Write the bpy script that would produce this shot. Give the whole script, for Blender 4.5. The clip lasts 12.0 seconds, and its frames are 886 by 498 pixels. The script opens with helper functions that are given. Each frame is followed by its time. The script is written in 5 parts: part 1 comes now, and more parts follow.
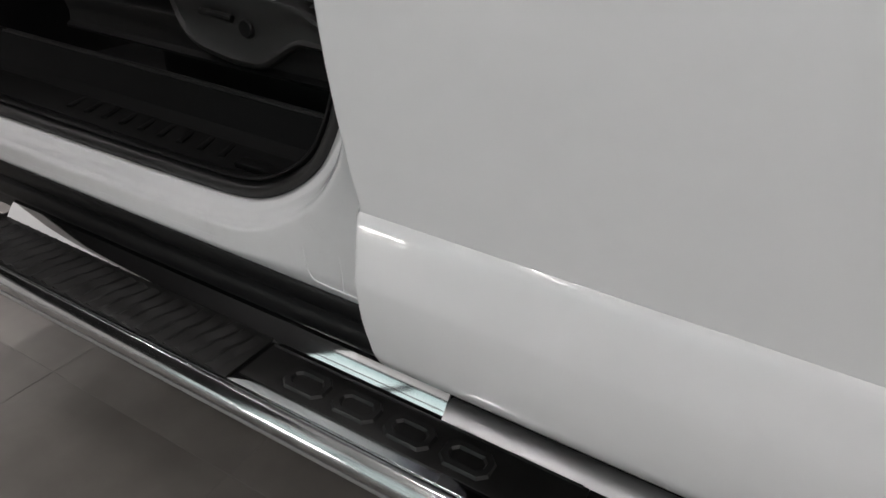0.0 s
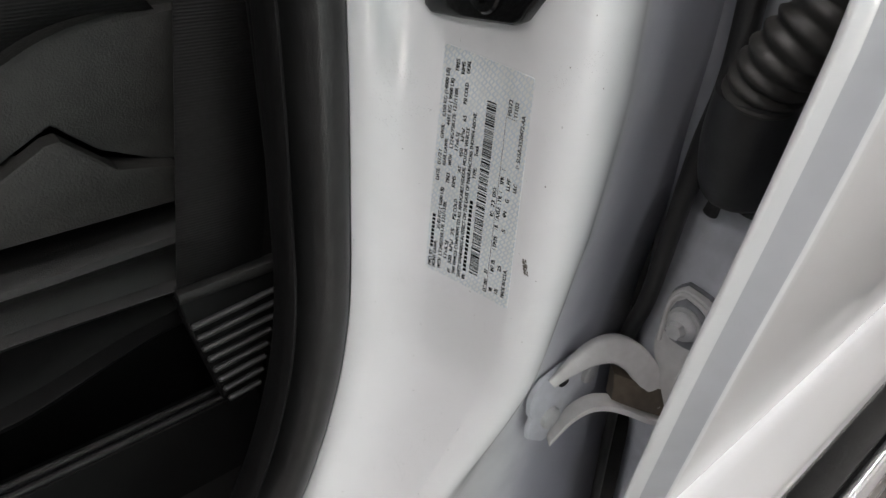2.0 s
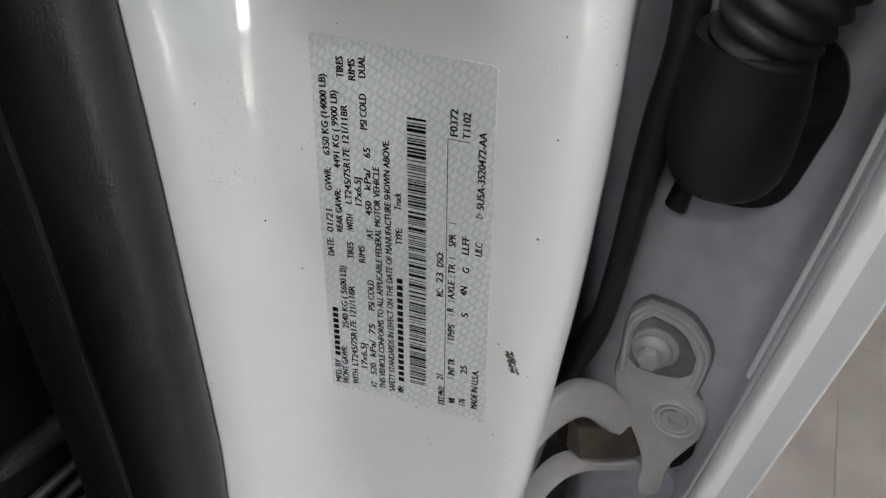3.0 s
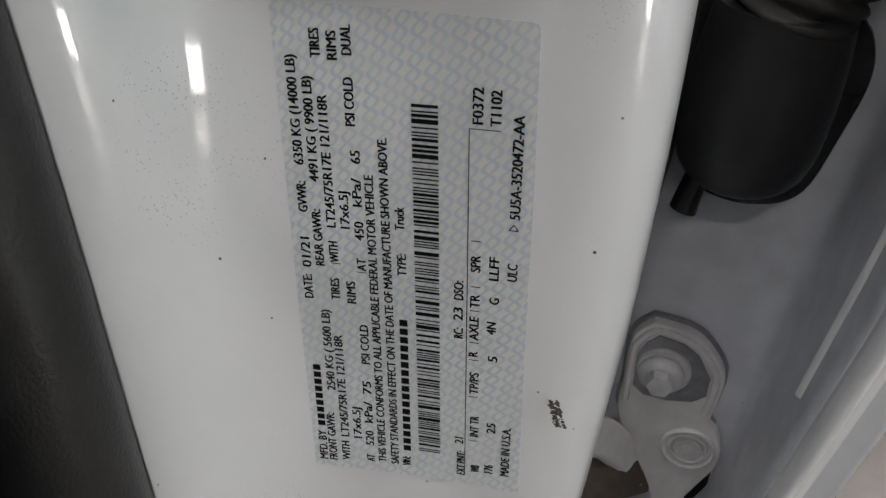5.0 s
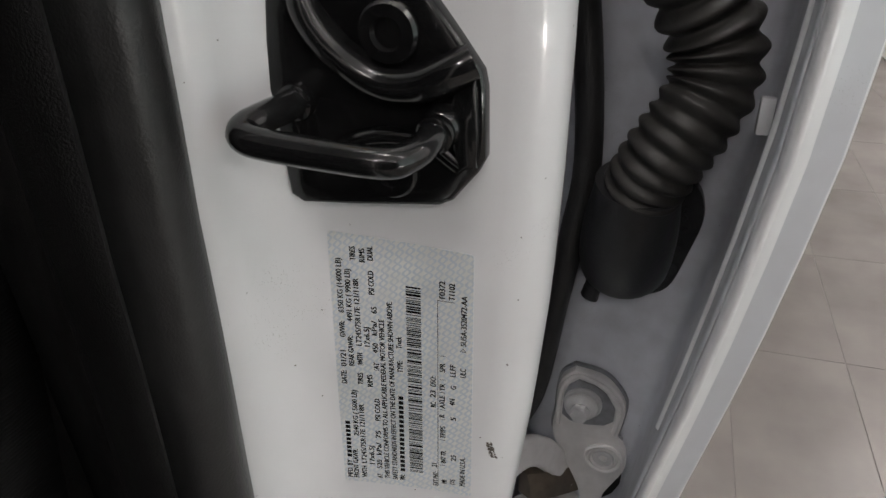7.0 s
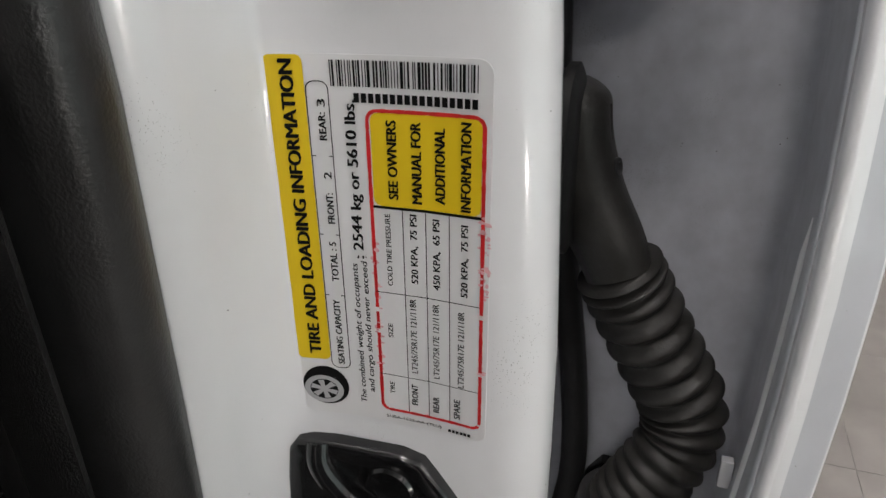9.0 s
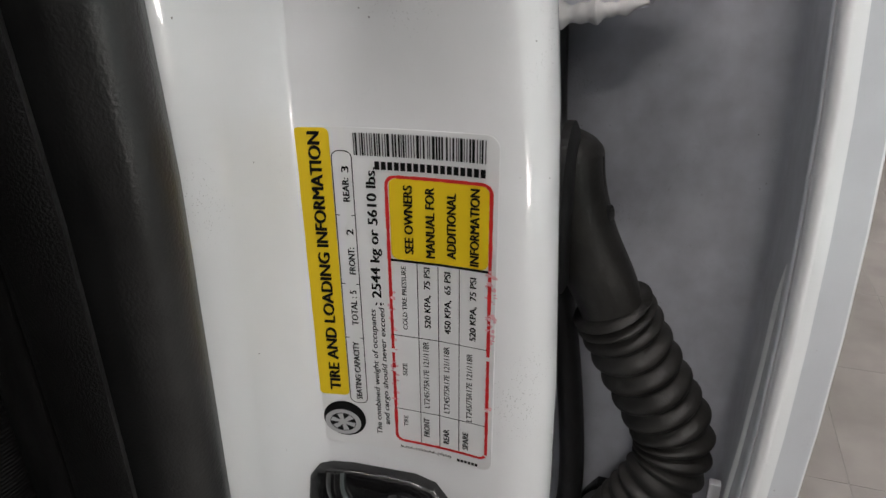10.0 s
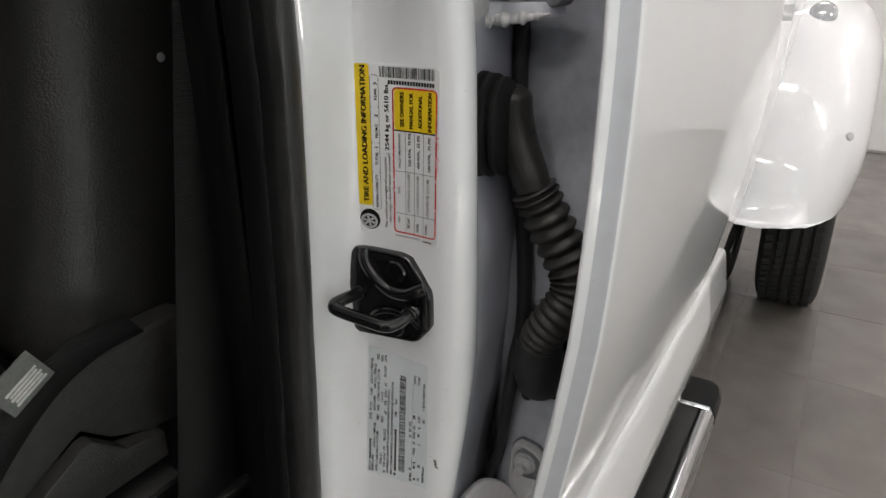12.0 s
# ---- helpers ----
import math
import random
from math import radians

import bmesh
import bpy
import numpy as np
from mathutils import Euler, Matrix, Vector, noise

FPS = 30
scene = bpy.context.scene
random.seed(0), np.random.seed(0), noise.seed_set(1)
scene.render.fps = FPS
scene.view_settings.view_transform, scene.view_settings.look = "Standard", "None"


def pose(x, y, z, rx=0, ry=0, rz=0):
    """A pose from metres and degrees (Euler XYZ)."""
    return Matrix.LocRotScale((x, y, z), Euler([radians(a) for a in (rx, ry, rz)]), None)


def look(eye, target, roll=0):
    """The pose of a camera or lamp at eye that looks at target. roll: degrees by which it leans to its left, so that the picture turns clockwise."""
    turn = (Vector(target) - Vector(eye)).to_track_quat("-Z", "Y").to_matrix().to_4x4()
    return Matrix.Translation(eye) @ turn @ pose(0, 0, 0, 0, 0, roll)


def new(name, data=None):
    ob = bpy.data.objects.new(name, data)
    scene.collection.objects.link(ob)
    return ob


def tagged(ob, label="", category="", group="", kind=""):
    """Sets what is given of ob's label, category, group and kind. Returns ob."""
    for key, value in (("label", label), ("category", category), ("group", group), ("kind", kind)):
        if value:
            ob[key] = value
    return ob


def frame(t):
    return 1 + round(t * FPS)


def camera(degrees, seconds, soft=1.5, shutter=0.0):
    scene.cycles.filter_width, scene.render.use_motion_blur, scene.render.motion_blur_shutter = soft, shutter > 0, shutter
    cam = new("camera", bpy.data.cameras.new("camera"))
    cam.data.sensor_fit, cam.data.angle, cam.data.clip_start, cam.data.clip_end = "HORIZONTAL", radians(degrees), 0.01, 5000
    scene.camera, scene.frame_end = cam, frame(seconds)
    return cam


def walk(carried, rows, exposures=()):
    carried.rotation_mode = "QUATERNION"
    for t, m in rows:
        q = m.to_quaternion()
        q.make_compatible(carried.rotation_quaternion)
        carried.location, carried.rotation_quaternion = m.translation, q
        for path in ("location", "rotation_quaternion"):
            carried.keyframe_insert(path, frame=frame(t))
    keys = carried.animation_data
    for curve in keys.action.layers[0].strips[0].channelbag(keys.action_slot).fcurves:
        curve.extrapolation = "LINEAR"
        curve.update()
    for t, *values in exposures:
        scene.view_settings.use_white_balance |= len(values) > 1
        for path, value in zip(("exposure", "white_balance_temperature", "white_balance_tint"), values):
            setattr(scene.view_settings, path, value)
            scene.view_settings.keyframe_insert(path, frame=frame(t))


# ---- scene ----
cam = camera(66.81, 12.0)
PATH = [
    (0.0, pose(0.5046, -0.6561, 1.1916, 58.77, -2.96, 29.87)),
    (0.5, pose(0.1613, -0.5241, 1.1609, 57.42, -4.18, 14.48)),
    (0.8, pose(0.0119, -0.4891, 1.1697, 58.09, -3.50, 1.48)),
    (1.0, pose(-0.0669, -0.4618, 1.1711, 58.98, -3.64, -7.41)),
    (1.2, pose(-0.1176, -0.3995, 1.1627, 58.94, -3.10, -14.44)),
    (1.5, pose(-0.1692, -0.3045, 1.1587, 58.70, -2.58, -24.29)),
    (1.8, look((-0.209, -0.228, 1.158), (0.795, 1.171, 0.140), 1.9)),
    (2.0, pose(-0.2208, -0.1795, 1.1566, 58.94, -1.31, -40.33)),
    (2.5, pose(-0.2043, -0.0826, 1.1290, 59.20, 0.86, -55.14)),
    (3.0, pose(-0.1580, -0.0568, 1.1206, 58.52, 1.62, -62.17)),
    (3.2, pose(-0.1467, -0.0510, 1.1159, 58.89, 1.80, -63.86)),
    (5.0, pose(-0.1324, -0.0176, 1.0963, 60.94, 2.33, -70.32)),
    (5.5, pose(-0.1297, -0.0132, 1.0953, 61.07, 2.37, -70.96)),
    (6.0, pose(-0.1338, -0.0105, 1.0931, 61.21, 2.47, -71.55)),
    (6.5, pose(-0.1442, -0.0106, 1.0915, 61.35, 2.45, -72.17)),
    (7.0, pose(-0.2042, -0.0476, 1.1913, 60.49, 1.91, -72.00)),
    (7.5, pose(-0.2434, -0.0778, 1.3199, 60.02, 1.30, -71.31)),
    (7.7, pose(-0.2386, -0.0834, 1.3431, 59.99, 1.32, -71.06)),
    (9.3, pose(-0.1705, -0.0457, 1.3302, 65.26, 1.31, -70.22)),
    (9.5, pose(-0.1722, -0.0461, 1.3321, 65.60, 1.33, -70.24)),
    (10.0, pose(-0.1915, -0.0501, 1.3523, 65.45, 1.24, -70.75)),
    (10.5, pose(-0.2057, -0.0677, 1.3562, 65.57, 1.09, -71.05)),
    (11.0, pose(-0.2539, -0.1297, 1.3647, 66.65, 1.12, -69.74)),
    (11.5, pose(-0.3254, -0.1826, 1.3730, 67.22, 1.07, -65.34)),
    (12.0, pose(-0.3892, -0.2336, 1.3560, 67.80, 0.29, -59.23)),
]
EXPOSURES = [
    (0.0, 0.18, 6500, 12), (0.5, 0.38, 6500, 12), (1.0, 0.58, 6500, 12), (1.5, 0.58, 6500, 12), (2.0, 0.90, 6500, 12), (2.5, 1.00, 6500, 11),
    (3.0, 0.82, 6500, 11), (5.0, 0.48, 6550, 12), (5.5, 0.40, 6550, 12), (6.5, 0.38, 6600, 12), (7.0, 0.64, 6650, 13), (7.5, 0.92, 6650, 13),
    (9.5, 0.64, 6600, 12), (10.5, 0.62, 6600, 12), (11.0, 0.62, 6600, 11), (12.0, 0.58, 6600, 11),
]
walk(cam, PATH, EXPOSURES)

# ---------------- world and light ----------------
world = bpy.data.worlds.new("showroom_world")
world.use_nodes = True
world.node_tree.nodes["Background"].inputs[0].default_value = (0.9, 0.95, 1.0, 1)
world.node_tree.nodes["Background"].inputs[1].default_value = 0.02
scene.world = world
ROOM = (-5.0, 6.0, -3.6, 5.2, 3.4)          # x0, x1, y0, y1, height
LAMP_POWER = 26.0
WINDOW_GLOW = 0.56
STRIP_GLOW = 20.0


# ---------------- materials ----------------
def material(name, color, rough=0.5, metal=0.0, coat=0.0, vary=0.06, scale=40.0, bump=0.0, bump_scale=300.0, spec=0.5, spots=0.0, rough_vary=0.1, thin=None, weave=False):
    """A principled surface with colour variation at two scales, fine relief and uneven gloss."""
    m = bpy.data.materials.new(name)
    m.use_nodes = True
    nt = m.node_tree
    b = nt.nodes["Principled BSDF"]
    tc = nt.nodes.new("ShaderNodeTexCoord")
    big = nt.nodes.new("ShaderNodeTexNoise")
    big.inputs["Scale"].default_value = scale / 12
    big.inputs["Detail"].default_value = 4
    fine = nt.nodes.new("ShaderNodeTexNoise")
    fine.inputs["Scale"].default_value = scale
    fine.inputs["Detail"].default_value = 6
    for n in (big, fine):
        nt.links.new(tc.outputs["Object"], n.inputs["Vector"])
    mix = nt.nodes.new("ShaderNodeMath")
    mix.operation = "ADD"
    nt.links.new(big.outputs["Fac"], mix.inputs[0])
    nt.links.new(fine.outputs["Fac"], mix.inputs[1])
    ramp = nt.nodes.new("ShaderNodeMapRange")
    ramp.inputs["From Min"].default_value, ramp.inputs["From Max"].default_value = 0.7, 1.3
    ramp.inputs["To Min"].default_value, ramp.inputs["To Max"].default_value = 1 - vary, 1 + vary
    nt.links.new(mix.outputs[0], ramp.inputs["Value"])
    hue = nt.nodes.new("ShaderNodeHueSaturation")
    hue.inputs["Color"].default_value = (*color, 1)
    nt.links.new(ramp.outputs[0], hue.inputs["Value"])
    nt.links.new(hue.outputs[0], b.inputs["Base Color"])
    rr = nt.nodes.new("ShaderNodeMapRange")
    rr.inputs["From Min"].default_value, rr.inputs["From Max"].default_value = 0.3, 0.7
    rr.inputs["To Min"].default_value, rr.inputs["To Max"].default_value = rough * (1 - rough_vary), rough * (1 + rough_vary)
    nt.links.new(big.outputs["Fac"], rr.inputs["Value"])
    nt.links.new(rr.outputs[0], b.inputs["Roughness"])
    b.inputs["Metallic"].default_value = metal
    b.inputs["Coat Weight"].default_value = coat
    b.inputs["Coat Roughness"].default_value = 0.03
    b.inputs["Specular IOR Level"].default_value = spec
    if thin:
        # thin is the bluish grey that paints shade into the recess behind the pillar
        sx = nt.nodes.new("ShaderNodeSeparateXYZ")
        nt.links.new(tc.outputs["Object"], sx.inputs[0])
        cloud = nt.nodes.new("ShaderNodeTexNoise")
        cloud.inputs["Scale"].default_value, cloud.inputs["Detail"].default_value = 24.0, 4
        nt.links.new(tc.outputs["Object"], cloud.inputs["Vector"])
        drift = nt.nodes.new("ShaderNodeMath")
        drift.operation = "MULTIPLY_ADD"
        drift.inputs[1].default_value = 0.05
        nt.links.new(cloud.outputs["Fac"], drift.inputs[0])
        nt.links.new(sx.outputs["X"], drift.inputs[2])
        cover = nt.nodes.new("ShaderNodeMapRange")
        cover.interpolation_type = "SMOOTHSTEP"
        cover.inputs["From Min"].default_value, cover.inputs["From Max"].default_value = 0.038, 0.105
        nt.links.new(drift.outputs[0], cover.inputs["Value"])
        shade_mix = nt.nodes.new("ShaderNodeMix")
        shade_mix.data_type = "RGBA"
        shade_mix.inputs[7].default_value = (*thin, 1)
        nt.links.new(cover.outputs[0], shade_mix.inputs["Factor"])
        nt.links.new(hue.outputs[0], shade_mix.inputs[6])
        nt.links.new(shade_mix.outputs[2], b.inputs["Base Color"])
        surface = shade_mix.outputs[2]
    else:
        surface = hue.outputs[0]
    if spots:
        sp = nt.nodes.new("ShaderNodeTexVoronoi")
        sp.inputs["Scale"].default_value = 260.0
        nt.links.new(tc.outputs["Object"], sp.inputs["Vector"])
        pick = nt.nodes.new("ShaderNodeMath")
        pick.operation = "LESS_THAN"
        pick.inputs[1].default_value = 0.07
        nt.links.new(sp.outputs["Distance"], pick.inputs[0])
        sparse = nt.nodes.new("ShaderNodeMath")
        sparse.operation = "GREATER_THAN"
        sparse.inputs[1].default_value = 1.0 - spots
        sep = nt.nodes.new("ShaderNodeSeparateColor")
        nt.links.new(sp.outputs["Color"], sep.inputs[0])
        nt.links.new(sep.outputs[0], sparse.inputs[0])
        both = nt.nodes.new("ShaderNodeMath")
        both.operation = "MULTIPLY"
        nt.links.new(pick.outputs[0], both.inputs[0])
        nt.links.new(sparse.outputs[0], both.inputs[1])
        # finer dust grains in patches
        fp = nt.nodes.new("ShaderNodeTexVoronoi")
        fp.inputs["Scale"].default_value = 1100.0
        nt.links.new(tc.outputs["Object"], fp.inputs["Vector"])
        patch = nt.nodes.new("ShaderNodeTexNoise")
        patch.inputs["Scale"].default_value, patch.inputs["Detail"].default_value = 22.0, 3
        nt.links.new(tc.outputs["Object"], patch.inputs["Vector"])
        reach = nt.nodes.new("ShaderNodeMapRange")
        reach.inputs["From Min"].default_value, reach.inputs["From Max"].default_value = 0.52, 0.75
        reach.inputs["To Min"].default_value, reach.inputs["To Max"].default_value = 0.0, 0.26
        nt.links.new(patch.outputs["Fac"], reach.inputs["Value"])
        grit = nt.nodes.new("ShaderNodeMath")
        grit.operation = "LESS_THAN"
        nt.links.new(fp.outputs["Distance"], grit.inputs[0])
        nt.links.new(reach.outputs[0], grit.inputs[1])
        some = nt.nodes.new("ShaderNodeMath")
        some.operation = "MULTIPLY"
        some.inputs[1].default_value = 0.55
        nt.links.new(grit.outputs[0], some.inputs[0])
        most = nt.nodes.new("ShaderNodeMath")
        most.operation = "MAXIMUM"
        nt.links.new(both.outputs[0], most.inputs[0])
        nt.links.new(some.outputs[0], most.inputs[1])
        both = most
        dirt = nt.nodes.new("ShaderNodeMix")
        dirt.data_type = "RGBA"
        nt.links.new(both.outputs[0], dirt.inputs["Factor"])
        nt.links.new(surface, dirt.inputs[6])
        dirt.inputs[7].default_value = (0.12, 0.11, 0.10, 1)
        nt.links.new(dirt.outputs[2], b.inputs["Base Color"])
    if bump:
        if weave:
            grain = nt.nodes.new("ShaderNodeTexWave")
            grain.bands_direction = "Z"
            grain.inputs["Scale"].default_value, grain.inputs["Distortion"].default_value = 170.0, 1.5
        else:
            grain = nt.nodes.new("ShaderNodeTexNoise")
            grain.inputs["Scale"].default_value = bump_scale
            grain.inputs["Detail"].default_value = 3
        nt.links.new(tc.outputs["Object"], grain.inputs["Vector"])
        bp = nt.nodes.new("ShaderNodeBump")
        bp.inputs["Strength"].default_value = bump
        bp.inputs["Distance"].default_value = 0.002
        nt.links.new(grain.outputs["Fac"], bp.inputs["Height"])
        nt.links.new(bp.outputs[0], b.inputs["Normal"])
    return m


PAINT = material("white_paint", (0.77, 0.775, 0.79), 0.32, coat=1.0, vary=0.012, scale=30, rough_vary=0.15)
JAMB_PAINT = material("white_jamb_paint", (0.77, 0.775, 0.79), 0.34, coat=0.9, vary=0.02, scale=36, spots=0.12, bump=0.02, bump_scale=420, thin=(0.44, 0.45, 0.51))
HEM_PAINT = material("greyed_edge_paint", (0.50, 0.512, 0.545), 0.36, coat=0.6, vary=0.05, scale=60, spots=0.05)
# bluish grey paint for the door gap, darkened to carry part of its shade
GAP_PAINT = material("bluish_grey_gap_paint", (0.52, 0.535, 0.578), 0.40, coat=0.35, vary=0.15, scale=75, rough_vary=0.3, spots=0.05)
RUBBER = material("black_rubber_seal", (0.0165, 0.0162, 0.0165), 0.40, spec=0.55, vary=0.35, scale=90, bump=0.14, bump_scale=1000, rough_vary=0.3)
BOOT = material("black_rubber_boot", (0.027, 0.0258, 0.0235), 0.52, spec=0.40, vary=0.45, scale=70, bump=0.12, bump_scale=500, rough_vary=0.25)
PLUG = material("black_moulded_plug", (0.0135, 0.0137, 0.0145), 0.40, spec=0.5, vary=0.4, scale=80, bump=0.08, bump_scale=400)
GROMMET = material("black_grommet_rubber", (0.0075, 0.0075, 0.0075), 0.5, spec=0.3, vary=0.4, scale=80, bump=0.1, bump_scale=500)
FLANGE = material("dusty_glossy_flange", (0.016, 0.0162, 0.017), 0.24, spec=0.5, vary=0.5, scale=90, bump=0.2, bump_scale=260, rough_vary=0.5)
TRIM = material("black_moulded_trim", (0.0062, 0.0061, 0.0063), 0.46, spec=0.18, vary=0.2, scale=60, bump=0.25, bump_scale=1400)
RIB = material("satin_black_ribs", (0.055, 0.055, 0.056), 0.35, spec=0.5, vary=0.2, scale=80, bump=0.1, bump_scale=900)
SILL = material("dull_black_sill_plastic", (0.0074, 0.0074, 0.0074), 0.6, spec=0.10, vary=0.2, scale=60, bump=0.2, bump_scale=1200)
GRAINED = material("black_grained_plastic", (0.0125, 0.0123, 0.0121), 0.32, spec=0.6, vary=0.2, scale=60, bump=0.45, bump_scale=1100)
LEATHER = material("black_grained_vinyl", (0.027, 0.0264, 0.0245), 0.34, spec=0.5, vary=0.2, scale=50, bump=0.35, bump_scale=520)
BOLSTER = material("grey_black_brushed_vinyl", (0.029, 0.0284, 0.0268), 0.55, spec=0.4, vary=0.3, scale=90, bump=0.3, bump_scale=700)
WEBBING = material("black_belt_webbing", (0.0080, 0.0080, 0.0081), 0.7, spec=0.3, vary=0.25, scale=300, bump=0.3, weave=True)
CARPET = material("black_carpet", (0.0156, 0.0156, 0.0156), 0.95, vary=0.4, scale=260, bump=0.6, bump_scale=700)
CLAD = material("black_rocker_plastic", (0.0055, 0.0055, 0.006), 0.42, spec=0.16, vary=0.2, scale=40, bump=0.08, bump_scale=700)
TREAD = material("black_step_rubber", (0.011, 0.0108, 0.0104), 0.38, spec=0.45, vary=0.35, scale=50, bump=0.25, bump_scale=500)
CHROME = material("polished_chrome", (0.78, 0.79, 0.80), 0.06, metal=1.0, vary=0.02, scale=20, rough_vary=0.5)
BAR_CHROME = material("worn_chrome", (0.50, 0.505, 0.51), 0.15, metal=1.0, vary=0.06, scale=30, rough_vary=0.4)
NAME = material("satin_black_moulding", (0.014, 0.014, 0.0142), 0.36, spec=0.5, vary=0.25, scale=60, bump=0.12, bump_scale=600)
STRIKER = material("black_e_coated_steel", (0.007, 0.007, 0.0075), 0.18, coat=0.25, vary=0.2, scale=80, bump=0.06, bump_scale=200)
HINGE = material("painted_steel_hinge", (0.565, 0.557, 0.553), 0.36, coat=0.4, vary=0.12, scale=120, bump=0.05, bump_scale=250)
BOLT = material("grey_painted_bolt", (0.44, 0.445, 0.45), 0.34, coat=0.4, vary=0.12, scale=200)
DARK_GREY = material("dark_bluish_grey", (0.19, 0.195, 0.21), 0.42, coat=0.2, vary=0.35, scale=140, rough_vary=0.3)
GREASE = material("brown_hinge_grease", (0.080, 0.064, 0.048), 0.4, vary=0.4, scale=150)
TYRE = material("black_tyre_rubber", (0.018, 0.018, 0.018), 0.7, vary=0.3, scale=40, bump=0.3, bump_scale=300)
STEEL = material("silver_wheel_steel", (0.55, 0.55, 0.56), 0.35, metal=0.8, vary=0.05)
LENS = material("clear_lamp_lens", (0.35, 0.36, 0.37), 0.08, coat=1.0, vary=0.1)
WALL = material("white_wall_paint", (0.78, 0.775, 0.77), 0.65, vary=0.025, scale=6, bump=0.03, bump_scale=120)
CEIL = material("white_ceiling_paint", (0.75, 0.75, 0.75), 0.8, vary=0.02, scale=6)
BASE = material("dark_skirting", (0.34, 0.32, 0.30), 0.5, vary=0.1)
PAPER_Y = material("yellow_label_film", (0.78, 0.55, 0.015), 0.35, vary=0.02, scale=60, coat=0.25)
PAPER_W = material("white_label_film", (0.74, 0.74, 0.745), 0.36, vary=0.015, scale=60, coat=0.25)
INK = material("black_label_ink", (0.006, 0.006, 0.006), 0.5, spec=0.12, vary=0.1)
INK_RED = material("red_label_ink", (0.60, 0.02, 0.022), 0.4, vary=0.08, scale=160)
INK_PINK = material("rubbed_pink_ink", (0.74, 0.42, 0.46), 0.5, vary=0.2, scale=400)
INK_GREY = material("grey_label_ink", (0.42, 0.42, 0.43), 0.4, vary=0.1)
SMUDGE = material("brown_overspray", (0.10, 0.085, 0.07), 0.6, vary=0.4, scale=300)
PRINT = material("pale_tag_print", (0.56, 0.56, 0.546), 0.6, vary=0.2, scale=500)
TAG = material("grey_fabric_tag", (0.135, 0.1418, 0.135), 0.8, vary=0.2, scale=300)


def tile_material():
    """Grey porcelain with a soft cloud pattern; each tile a little different."""
    m = bpy.data.materials.new("grey_porcelain_tile")
    m.use_nodes = True
    nt = m.node_tree
    b = nt.nodes["Principled BSDF"]
    info = nt.nodes.new("ShaderNodeObjectInfo")
    geo = nt.nodes.new("ShaderNodeNewGeometry")
    cloud = nt.nodes.new("ShaderNodeTexNoise")
    cloud.noise_dimensions = "4D"
    cloud.inputs["Scale"].default_value, cloud.inputs["Detail"].default_value = 5.0, 7
    nt.links.new(geo.outputs["Position"], cloud.inputs["Vector"])
    mul = nt.nodes.new("ShaderNodeMath")
    mul.operation = "MULTIPLY"
    mul.inputs[1].default_value = 9.0
    nt.links.new(info.outputs["Random"], mul.inputs[0])
    nt.links.new(mul.outputs[0], cloud.inputs["W"])
    ramp = nt.nodes.new("ShaderNodeValToRGB")
    ramp.color_ramp.elements[0].position, ramp.color_ramp.elements[0].color = 0.3, (0.142, 0.130, 0.120, 1)
    ramp.color_ramp.elements[1].position, ramp.color_ramp.elements[1].color = 0.72, (0.205, 0.188, 0.174, 1)
    nt.links.new(cloud.outputs["Fac"], ramp.inputs[0])
    hue = nt.nodes.new("ShaderNodeHueSaturation")
    tone = nt.nodes.new("ShaderNodeMapRange")
    tone.inputs["To Min"].default_value, tone.inputs["To Max"].default_value = 0.93, 1.07
    nt.links.new(info.outputs["Random"], tone.inputs["Value"])
    nt.links.new(tone.outputs[0], hue.inputs["Value"])
    nt.links.new(ramp.outputs[0], hue.inputs["Color"])
    nt.links.new(hue.outputs[0], b.inputs["Base Color"])
    b.inputs["Roughness"].default_value = 0.27
    b.inputs["Specular IOR Level"].default_value = 0.6
    return m


TILE = tile_material()
GROUT = material("dark_grout", (0.140, 0.129, 0.119), 0.7, vary=0.15, scale=60)


